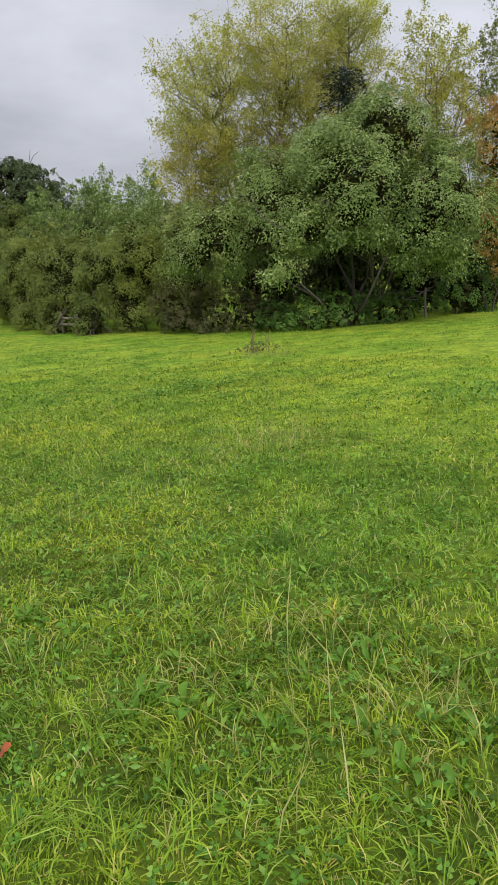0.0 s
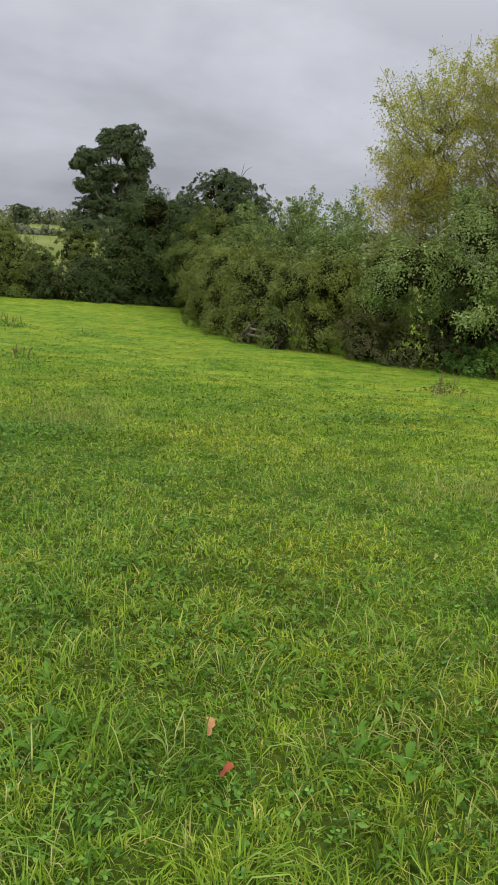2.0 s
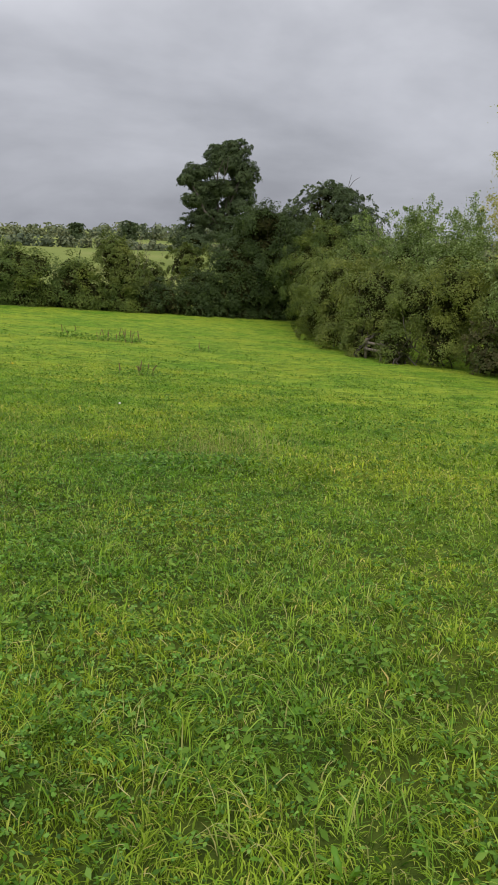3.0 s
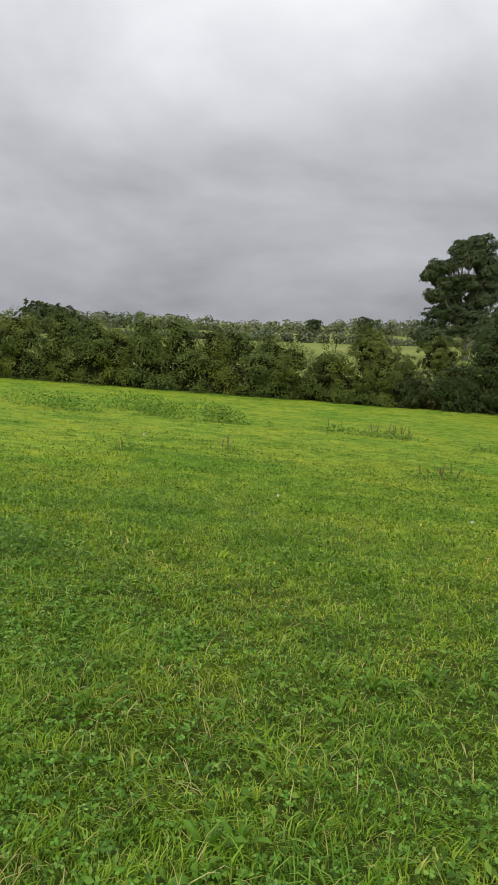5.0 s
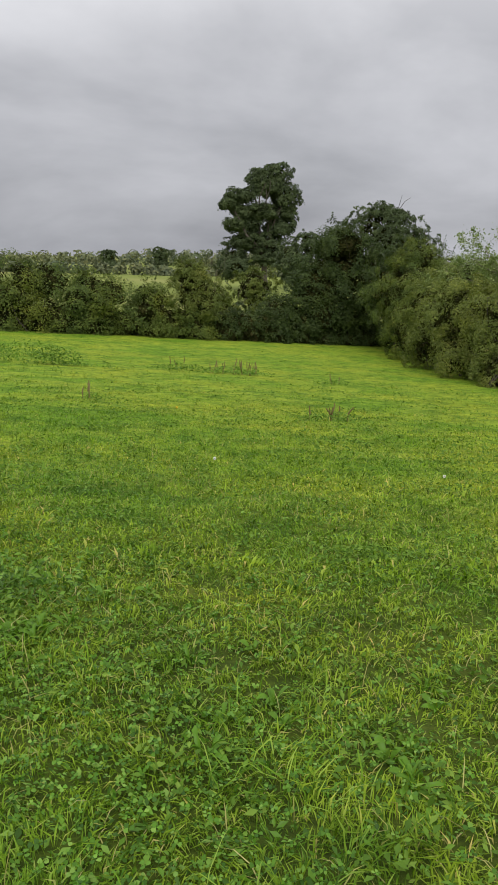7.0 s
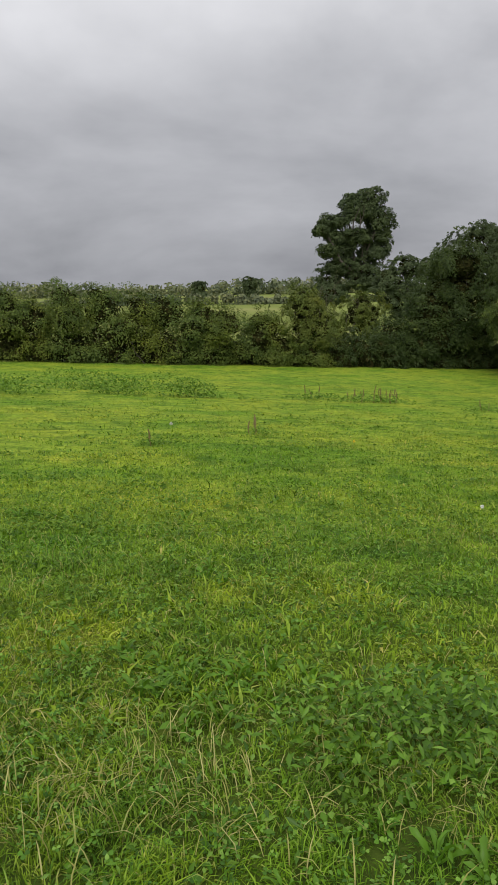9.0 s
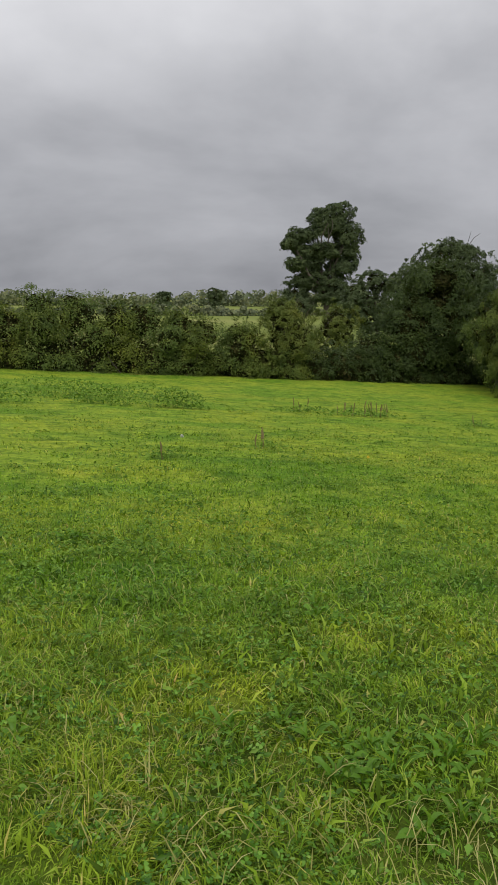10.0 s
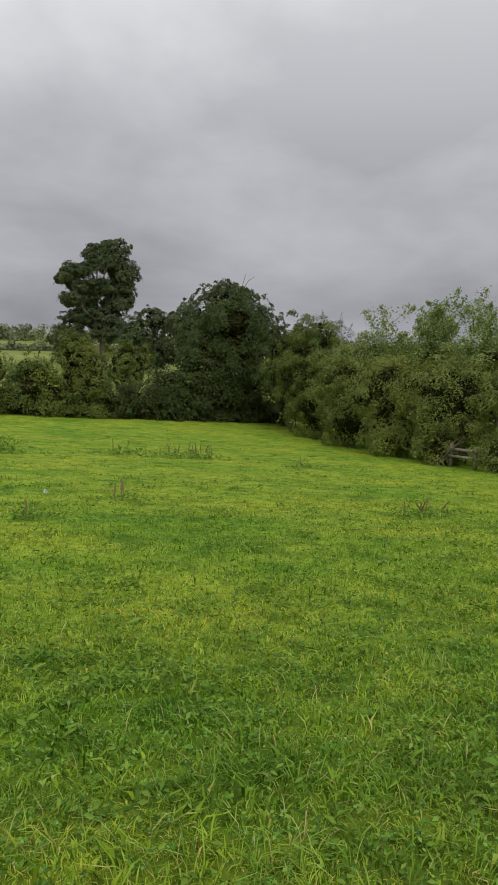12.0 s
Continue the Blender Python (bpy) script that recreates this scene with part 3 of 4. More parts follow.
a = rng.uniform(radians(-28), radians(66), len(r))
p = np.column_stack([-0.5 + np.sin(a) * r, np.cos(a) * r - 1.0])
tuft = np.floor(p / (0.10 + 0.012 * r[:, None])) * (0.10 + 0.012 * r[:, None])
p = np.where((rng.random(len(p)) < 0.6)[:, None], tuft + rng.normal(0, 0.03, p.shape) + 0.3 * np.sin(tuft * 37.0) * (0.1 + 0.012 * r[:, None]), p)
p = p[(p[:, 1] < 54.3 + 0.19 * p[:, 0]) & ((p - START) @ W > 9.5 + rng.normal(0, 1.5, len(p))) & (rng.random(len(p)) < 0.15 + 0.85 * drift(p, 1.6, 88))]
tagged(part("grass", *blades(p, 0.06, 0.022, 1.5, 7), M_TURF), "short yellowish green pasture grass further down the slope", "grass", kind="stuff")

# the field goes on behind the walk
u, v = rng.uniform(-9, 24, 32000), 0.9 - 11 * rng.random(32000) ** 1.6
p = START + np.outer(u, U) + np.outer(v, W)
tagged(part("grass", *blades(p, 0.085, 0.019, 1.35, 9), M_GRASS), "short green meadow grass behind the walk", "grass", kind="stuff")

# low tufts scattered over the pasture, longer and greener than the turf around them
r = 7 * (56 / 7) ** rng.random(5200)
a = rng.uniform(radians(-28), radians(64), len(r))
c = np.column_stack([-0.5 + np.sin(a) * r, np.cos(a) * r - 1.0])
c = c[(c[:, 1] < 53 + 0.19 * c[:, 0]) & (rng.random(len(c)) < 0.25 + 0.75 * drift(c, 1.9, 51))]
k = 20
wide = np.repeat(rng.uniform(0.08, 0.36, len(c)) ** 1.2, k)
c = np.repeat(c, k, 0)
p = c + rng.normal(0, 1, c.shape) * wide[:, None] * np.array([1.3, 0.7])
tagged(part("pasture_tufts", *blades(p, 0.085, 0.018, 1.4, 57), M_GRASS), "longer green grass tufts dotted over the pasture", "grass", kind="stuff")
r = 11 * (54 / 11) ** rng.random(800)
a = rng.uniform(radians(-26), radians(60), len(r))
c = np.column_stack([-0.5 + np.sin(a) * r, np.cos(a) * r - 1.0])
c = c[(c[:, 1] < 53 + 0.19 * c[:, 0]) & (c[:, 0] < 14)]
wide = np.repeat(rng.uniform(0.06, 0.36, len(c)), 16)
c = np.repeat(c, 16, 0)
p = c + rng.normal(0, 1, c.shape) * wide[:, None] * np.array([1.4, 0.7])
n = len(p)
P = np.column_stack([p, lie(p[:, 0], p[:, 1]) + rng.random(n) * (0.03 + 0.25 * wide)])
tagged(part("pasture_weeds", *leaf_mesh(P, unit(rng.normal(0, 0.5, (n, 3)) + np.array([0, 0, 1.0])), unit(rng.normal(0, 1, (n, 3))), 0.085 * rng.uniform(0.6, 1.4, n), 0.04), M_WEED), "small dark green weed tufts dotted over the pasture", "weeds", kind="stuff")

# clover: three round leaflets on a short stalk
p = strew(66000, -1.5, 18.5, 1.0, 7.0, 0.9)
keep = rng.random(len(p)) < 0.07 + 0.6 * drift(p, 0.6, 61) ** 3 + 0.8 * near_spots(p, CLOVER_SPOTS)
p = p[keep]
n = len(p)
zc = lie(p[:, 0], p[:, 1]) + rng.uniform(0.012, 0.07, n)
P, N, A = [], [], []
tilt = unit(rng.normal(0, 0.5, (n, 3)) + np.array([0, 0, 1.0]))
a0 = rng.uniform(0, 6.28, n)
s = rng.uniform(0.011, 0.021, n)
for k in range(3):
    d = np.stack([np.cos(a0 + k * 2.094), np.sin(a0 + k * 2.094), np.full(n, 0.05)], 1)
    P.append(np.column_stack([p, zc]) + d * s[:, None] * 0.55)
    N.append(tilt)
    A.append(d)
P, N, A, s = np.concatenate(P), np.concatenate(N), np.concatenate(A), np.tile(s, 3)
near = (P[:, :2] - START) @ W < 2.8
(V1, F1), (V2, F2) = round_leaves(P[near], N[near], A[near], s[near]), leaf_mesh(P[~near], N[~near], A[~near], s[~near], s[~near], 0.08)
tagged(part("clover", np.concatenate([V1, V2]), np.concatenate([F1, F2 + len(V1)]), M_CLOVER), "low patches of dark green clover among the grass", "clover", kind="stuff")


def broad_leaf(length=0.13, width=0.032, rise=0.07, lobes=True):
    """One long toothed leaf that arches up and over, as a strip with a midrib."""
    t = np.linspace(0, 1, 7)
    prof = np.array([0.18, 0.45, 0.62, 0.9, 1.0, 0.75, 0.05]) if not lobes else np.array([0.2, 0.55, 0.38, 0.95, 0.7, 1.0, 0.05])
    x = t * length
    z = rise * np.sin(t * 2.2)
    V = []
    for i in range(7):
        V += [(x[i], -prof[i] * width / 2, z[i] + 0.006 * prof[i]), (x[i], 0, z[i]), (x[i], prof[i] * width / 2, z[i] + 0.006 * prof[i])]
    F = []
    for i in range(6):
        F += [(3 * i, 3 * i + 3, 3 * i + 4, 3 * i + 1), (3 * i + 1, 3 * i + 4, 3 * i + 5, 3 * i + 2)]
    return np.array(V), np.array(F)


def loose_leaves(p, length, width, lo, hi):
    """Many small weed leaves strewn through the sward, as one mesh."""
    n = len(p)
    z = lie(p[:, 0], p[:, 1]) + rng.uniform(lo, hi, n)
    nn = unit(rng.normal(0, 0.65, (n, 3)) + np.array([0, 0, 1.0]))
    aa = unit(rng.normal(0, 1, (n, 3)) * np.array([1, 1, 0.4]))
    sz = rng.uniform(0.6, 1.3, n)
    return leaf_mesh(np.column_stack([p, z]), nn, aa, length * sz, width * sz, 0.2)


p = strew(90000, -1.5, 18.5, 1.0, 12.0, 0.9)
p = p[rng.random(len(p)) < 0.1 + 0.8 * drift(p, 0.45, 77) ** 2]
tagged(part("buttercup_leaves", *loose_leaves(p, 0.038, 0.017, 0.008, 0.06), M_BROAD), "small lobed weed leaves mixed through the sward", "weeds", kind="stuff")

p = strew(70000, -1.5, 18.5, 2.0, 16.0, 0.9)
p = p[rng.random(len(p)) < 0.9 * np.clip((drift(p, 0.5, 133) - 0.58) * 5, 0, 1)]
tagged(part("meadow_weeds", *loose_leaves(p, 0.045, 0.02, 0.015, 0.08), M_WEED), "dark green broad-leaved weed tufts dotted through the meadow", "weeds", kind="stuff")

# rosettes of dandelion and dock leaves close to the walk, each a plant with its leaves
leaf_long = mesh_np("leaf", *broad_leaf(0.105, 0.02, 0.045, True), M_BROAD)
leaf_round = mesh_np("leaf", *broad_leaf(0.085, 0.028, 0.05, False), M_BROAD)


def rosette(name, me, count, label, category, group):
    ob = thing(name, (0, 0, 0), label, category, group)
    for i in range(count):
        lf = new("leaf", me)
        lf.parent = ob
        lf.matrix_basis = pose(0, 0, 0.0, rng.uniform(-28, 28), rng.uniform(-40, 4), i * 360 / count + rng.uniform(-22, 22)) @ Matrix.Scale(rng.uniform(0.6, 1.25), 4)
    return ob


def settle(ob, x, y, turn=0.0, scale=1.0, sink=0.0):
    c = copy_thing(ob, pose(x, y, float(lie(x, y)) - sink, 0, 0, turn))
    c.scale = (scale,) * 3
    return c


dandelion = rosette("dandelion_plant", leaf_long, 9, "low rosette of toothed green dandelion leaves in grass", "plant", "rosettes in the meadow")
dock_low = rosette("dock_plant", leaf_round, 8, "low clump of broad green dock leaves in grass", "plant", "rosettes in the meadow")
dandelion.matrix_basis = pose(4.09, -2.82, float(lie(4.09, -2.82)))
dock_low.matrix_basis = pose(4.50, -3.70, float(lie(4.50, -3.70)))
for x, y in ((4.83, -3.73), (4.3, -3.3), (3.9, -3.3), (4.96, -3.1), (1.85, 3.2), (1.6, 3.5), (2.0, 3.0), (1.23, 3.19), (-1.49, 4.5), (-1.3, 5.42), (-1.0, 4.7), (-2.52, 6.37), (-2.06, 6.08), (-2.3, 6.25), (-2.55, 6.1), (-1.9, 6.3), (0.38, 3.32), (0.9, 3.0), (3.15, -2.36), (3.36, -1.07), (5.3, -2.2), (-1.6, 5.1), (-0.6, 4.4), (-2.2, 5.8), (-2.9, 6.6), (1.2, 2.2), (0.7, 2.4), (-2.7, 7.3)):
    settle(dandelion if rng.random() < 0.55 else dock_low, x, y, rng.uniform(0, 360), rng.uniform(0.6, 1.15))

for x, y, n in ((4.45, -3.65, 5), (4.1, -2.85, 3), (3.1, -2.4, 4), (1.8, 3.2, 6), (1.3, 3.2, 3), (-1.4, 4.5, 9), (-1.2, 5.3, 9), (-2.2, 6.15, 10), (-2.5, 6.35, 9), (-3.5, 6.2, 3), (0.4, 3.3, 4), (-0.9, 4.9, 4)):
    for _ in range(n):
        settle(dandelion if rng.random() < 0.6 else dock_low, x + rng.normal(0, 0.22), y + rng.normal(0, 0.22), rng.uniform(0, 360), rng.uniform(0.6, 1.15))

# more of them in loose drifts along the walk
spots = strew(420, 0.5, 17.0, 1.5, 5.0, 1.0)
spots = spots[drift(spots, 0.9, 305) > 0.62][:110]
for x, y in spots:
    settle(dandelion if rng.random() < 0.6 else dock_low, float(x), float(y), rng.uniform(0, 360), rng.uniform(0.55, 1.1))

# ---- weeds further off ----
def weed_clump(name, x, y, rx, ry, high, count, mat, label, category, group="", stalks=0, size=0.11):
    base = (x, y, float(lie(x, y)))
    ob = thing(name, base, label, category, group)
    n = count
    q = np.column_stack([x + rng.normal(0, 0.5, n) * rx, y + rng.normal(0, 0.5, n) * ry])
    h = rng.random(n) * high * np.exp(-(((q[:, 0] - x) / rx) ** 2 + ((q[:, 1] - y) / ry) ** 2) * 0.6)
    P = np.column_stack([q, lie(q[:, 0], q[:, 1]) + 0.02 + h])
    V, F = leaf_mesh(P, unit(rng.normal(0, 0.5, (n, 3)) + np.array([0, -0.2, 0.9])), unit(rng.normal(0, 1, (n, 3))), size * rng.uniform(0.6, 1.4, n), size * 0.42 * rng.uniform(0.7, 1.3, n))
    part("leaves", V, F, mat, ob)
    for i in range(5):
        fx, fy = x + rng.normal(0, 0.3) * rx, y + rng.normal(0, 0.3) * ry
        foot = np.array([fx, fy, float(lie(fx, fy)) - 0.02])
        part("stem", *tubes([(bent(foot, foot + np.array([rng.normal(0, 0.04), rng.normal(0, 0.04), high * rng.uniform(0.6, 1.0)]), 0.06, 4), 0.004, 0.002)], 4), mat, ob)
    for i in range(stalks):
        fx, fy = x + rng.normal(0, 0.45) * rx, y + rng.normal(0, 0.35) * ry
        foot = (fx, fy, float(lie(fx, fy)) - 0.02)
        tip = (fx + rng.normal(0, 0.08), fy + rng.normal(0, 0.08), foot[2] + high * rng.uniform(1.2, 2.3))
        line = bent(foot, tip, 0.05, 5)
        V, F = tubes([(line, 0.010, 0.007), (line[2:] + np.array([0, 0, 0.01]), 0.022, 0.012)], 4)
        part("stalk", V, F, M_STALK, ob, "dry brown seeding stalk")
    return ob


for x, y, rx, ry, n in ((-7.5, 32.0, 2.0, 1.0, 420), (-5.7, 37.0, 2.6, 1.4, 420), (-3.5, 33.0, 1.6, 0.9, 380), (-4.6, 35.0, 1.6, 0.8, 320), (-0.9, 32.3, 1.1, 0.6, 420), (-9.5, 34.0, 2.2, 1.0, 260), (-2.0, 36.5, 1.4, 0.8, 200)):
    weed_clump("thistle_patch", x, y, rx, ry, 0.75, int(n * 1.6), M_WEED, "patch of dark green thistles and nettles in the pasture", "weeds", "thistle patches", size=0.14)
weed_clump("dock_clump", 6.0, 32.0, 1.5, 0.7, 0.3, 420, M_WEED, "dark dock clump with upright brown seed stalks", "weeds", stalks=16, size=0.13)
weed_clump("dock_clump", 4.0, 33.2, 1.2, 0.5, 0.25, 260, M_WEED, "low dark green dock clump in the pasture", "weeds", stalks=3, size=0.13)
weed_clump("dock_clump", 5.3, 17.7, 0.5, 0.35, 0.2, 140, M_WEED, "small green weed clump with a few stalks", "weeds", stalks=5, size=0.09)
weed_clump("dock_clump", 9.3, 29.5, 0.8, 0.4, 0.2, 150, M_WEED, "small low green weed clump", "weeds", stalks=2, size=0.1)
weed_clump("dock_clump", 15.6, 12.6, 0.7, 0.4, 0.3, 160, M_BRAMBLE, "withered brown dock clump in short grass", "weeds", stalks=7, size=0.11)
weed_clump("nettle_clump", 9.9, 6.7, 0.8, 0.4, 0.2, 320, M_WEED, "dark green weed clump in the grass", "weeds", size=0.09)
weed_clump("nettle_clump", 9.0, 6.3, 0.5, 0.25, 0.12, 150, M_WEED, "low dark green weed clump", "weeds", size=0.08)
weed_clump("nettle_clump", 10.9, 1.4, 1.0, 0.6, 0.25, 420, M_BROAD, "leafy green weed clump in long grass", "weeds", size=0.07)
weed_clump("nettle_clump", 3.9, 4.6, 1.1, 0.45, 0.16, 700, M_BROAD, "spreading green weed clump with dry grass", "weeds", size=0.06)
weed_clump("nettle_clump", 1.34, 6.3, 0.5, 0.22, 0.12, 260, M_WEED, "small dark green weed clump", "weeds", size=0.05)
weed_clump("nettle_clump", -3.25, 9.95, 0.55, 0.25, 0.12, 320, M_WEED, "low dark green weed mat in short grass", "weeds", size=0.05)
weed_clump("nettle_clump", -1.35, 5.5, 0.75, 0.45, 0.3, 1500, M_BROAD, "leafy weed clump with toothed leaves", "weeds", size=0.048)
weed_clump("nettle_clump", 4.7, 17.7, 0.5, 0.3, 0.2, 130, M_WEED, "small green weed clump", "weeds", stalks=2, size=0.08)
weed_clump("nettle_clump", -2.4, 17.6, 0.5, 0.3, 0.16, 120, M_WEED, "small green weed clump", "weeds", stalks=1, size=0.08)
weed_clump("nettle_clump", 0.0, 20.2, 0.3, 0.2, 0.2, 60, M_WEED, "small tuft of weeds", "weeds", stalks=3, size=0.08)


def seed_tuft(x, y, n, high, label):
    q = np.column_stack([x + rng.normal(0, 0.4, n), y + rng.normal(0, 0.25, n)])
    V, F = blades(q, high, 0.005, 0.75, 31)
    ob = part("dry_grass_tuft", V, F, M_STRAW)
    tagged(ob, label, "grass tuft", kind="stuff")


seed_tuft(4.5, 5.2, 200, 0.5, "pale tuft of tall dry grass stems")
seed_tuft(7.5, 0.85, 240, 0.22, "pale tuft of dry bent grass")
seed_tuft(4.7, -3.6, 160, 0.26, "straw-coloured tuft of bent dry grass")
seed_tuft(14.5, 10.5, 200, 0.3, "pale patch of dry grass down the slope")


def clock(x, y, high, head, mat, label):
    z = float(lie(x, y))
    ob = thing("dandelion_clock", (x, y, z), label, "flower", "dandelion heads")
    part("stalk", *tubes([(bent((x, y, z - 0.01), (x + 0.01, y, z + high), 0.03, 5), 0.004, 0.003)], 4), M_GRASS, ob)
    d = unit(rng.normal(0, 1, (60, 3)))
    c = np.array([x + 0.01, y, z + high])
    V, F = leaf_mesh(c + d * head * 0.6, unit(np.cross(d, rng.normal(0, 1, (60, 3)))), d, head, head * 0.5)
    part("head", V, F, mat, ob, "round seed head")


clock(1.07, 10.65, 0.16, 0.02, M_CLOCK, "round white dandelion clock on a thin stalk")
clock(3.7, 9.6, 0.16, 0.02, M_CLOCK, "round white dandelion clock above short grass")
clock(-2.07, 18.07, 0.38, 0.035, M_CLOCK, "tall white dandelion clock on a pale stalk")
clock(1.76, 18.75, 0.1, 0.03, M_YELLOW, "small yellow dandelion flower in the grass")


def fallen_leaf(x, y, size, mat, label, turn):
    V, F = broad_leaf(size, size * 0.55, size * 0.2, True)
    ob = part("fallen_leaf", V, F, mat)
    ob.matrix_basis = pose(x, y, float(lie(x, y)) + 0.075, 18, -20, turn)
    tagged(ob, label, "leaf", "fallen leaves")


fallen_leaf(3.57, -2.6, 0.07, M_DEAD, "curled pale brown fallen leaf on grass", 70)
fallen_leaf(3.52, -2.85, 0.055, M_RED, "dark red fallen leaf on grass", 20)
fallen_leaf(2.16, -1.55, 0.08, M_DEAD, "small brown fallen leaf on grass", 150)
fallen_leaf(5.7, -0.9, 0.05, M_STRAW, "pale dry fallen leaf on grass", 40)

# ---- the far hedge along the field's bottom edge ----
def hedge_line(x):
    return 55.2 + 0.19 * x


x = -30.0
while x < 6.0:
    wide = rng.uniform(1.5, 2.1)
    y = hedge_line(x)
    g = float(lie(x, y))
    top = 1.65 + rng.choice([-0.75, -0.35, 0.0, 0.2, 0.45]) + rng.uniform(-0.15, 0.15) - max(0.0, x - 1.0) * 0.48
    h = top - g
    low = (x + rng.normal(0, 0.2), y + 0.2, g + 0.5, wide * 1.2, 1.6, h * 0.46)
    high = (x + rng.normal(0, 0.3), y + 0.9, g + h * 0.66, wide * 0.95, 1.4, h * 0.35)
    lead = (x + rng.normal(0, 0.8), y - 0.35, g + h * rng.uniform(0.35, 0.6), wide * 0.6, 1.1, h * 0.2)
    bush("hedge_bush", (x, y), [low, high, lead], M_HEDGE, "dense dark green overgrown hawthorn hedge bush", "hedge", 0.125, clumps=0.75, per=84, count=4, group="field hedge", dense=62, inner=0.27, clump=0.82, shoots=0.08, shoot_len=0.5)
    x += wide * 1.15
x = 6.3
while x < 25:
    y = hedge_line(x) + 0.2
    g = float(lie(x, y))
    h = rng.uniform(2.1, 2.6)
    bush("bramble_hedge", (x, y), [(x, y, g + h * 0.35, 1.6, 1.3, h * 0.58), (x + 0.8, y - 0.5, g + h * 0.15, 1.2, 0.9, h * 0.4)], M_DARK if x > 9 else M_HEDGE, "low tangled bramble hedge along the field edge", "hedge", 0.13, clumps=1.5, per=50, count=4, r0=0.02, clump=0.55, group="bramble hedge", shoots=0.1, shoot_len=0.5)
    x += 1.9
bush("round_bush", (8.8, 57.3), [(8.9, 57.3, -1.6, 2.0, 1.8, 2.2), (8.4, 57.3, 0.2, 1.4, 1.4, 1.2)], M_OLIVE, "rounded olive green hawthorn bush in a hedge gap", "bush", 0.12, clumps=1.5, per=80, clump=0.55, shoots=0.12, shoot_len=0.4, droop=0.1)
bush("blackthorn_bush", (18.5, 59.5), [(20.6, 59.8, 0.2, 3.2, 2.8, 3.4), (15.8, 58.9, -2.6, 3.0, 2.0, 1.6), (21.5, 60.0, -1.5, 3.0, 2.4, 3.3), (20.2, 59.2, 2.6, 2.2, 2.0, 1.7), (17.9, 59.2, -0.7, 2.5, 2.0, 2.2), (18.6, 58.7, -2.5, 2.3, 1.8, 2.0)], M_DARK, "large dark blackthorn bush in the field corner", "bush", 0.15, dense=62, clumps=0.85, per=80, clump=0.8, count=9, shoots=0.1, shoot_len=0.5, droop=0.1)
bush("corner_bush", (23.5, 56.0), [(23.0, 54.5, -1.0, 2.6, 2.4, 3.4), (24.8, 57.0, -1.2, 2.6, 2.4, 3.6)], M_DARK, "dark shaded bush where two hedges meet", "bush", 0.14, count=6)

# ---- the thicket along the near side hedge ----
THICKET = [
    ("thicket_bush", (21.5, 49.0), [(21.8, 49.8, -1.2, 2.6, 2.6, 3.2), (21.0, 47.5, -2.4, 2.2, 2.2, 2.4), (22.5, 50.5, 1.6, 1.6, 1.8, 1.4)], M_HEDGE, "tall green mixed thicket bush at the field edge"),
    ("thicket_bush", (20.2, 42.8), [(20.3, 42.8, -1.4, 2.2, 2.4, 2.4), (19.2, 41.2, -2.6, 1.8, 2.0, 1.9)], M_HAW, "olive green hawthorn thicket bush"),
    ("hawthorn_bush", (19.2, 37.6), [(19.3, 38.0, -1.3, 2.2, 2.3, 2.1), (18.3, 36.5, -2.7, 1.6, 1.9, 1.6), (19.0, 36.0, -0.9, 1.5, 1.5, 1.4)], M_HAW, "broad rounded olive hawthorn bush beside the pasture"),
    ("hawthorn_bush", (19.4, 33.6), [(19.4, 33.6, -1.3, 2.1, 2.0, 2.1), (18.4, 33.4, -2.8, 1.4, 1.5, 1.5), (19.6, 32.3, -0.8, 1.4, 1.3, 1.3)], M_HAW, "dense hawthorn bush with yellowing tips"),
    ("hawthorn_bush", (20.4, 29.2), [(20.4, 29.4, -1.2, 1.7, 1.8, 2.0), (20.3, 28.2, -0.2, 1.4, 1.5, 1.4), (19.7, 28.2, -2.6, 1.2, 1.3, 1.4), (19.4, 30.6, -0.9, 1.3, 1.3, 1.1)], M_HAW, "dense hawthorn bush over an old rail fence"),
    ("hawthorn_bush", (21.6, 25.9), [(21.6, 26.0, -1.2, 1.4, 1.6, 2.0), (22.0, 26.4, 0.5, 1.3, 1.4, 1.2)], M_HAW, "green hawthorn bush beside a sallow"),
    ("low_bush", (17.75, 32.1), [(17.75, 32.2, -3.1, 0.75, 0.75, 1.15), (18.2, 31.2, -2.1, 0.7, 1.0, 0.5)], M_OLIVE, "brown-green bramble clump against a rail fence"),
    ("low_bush", (18.1, 29.2), [(18.15, 29.3, -3.1, 0.85, 0.75, 1.2)], M_OLIVE, "brown-green bramble clump against a rail fence"),
]
for name, base, blobs, mat, label in THICKET:
    bush(name, base, blobs, mat, label, "bush", 0.085, clumps=0.95, per=165, clump=0.68, dense=68, inner=0.215, count=7, group="side hedge", shoots=0.16, shoot_len=0.5, droop=0.05)


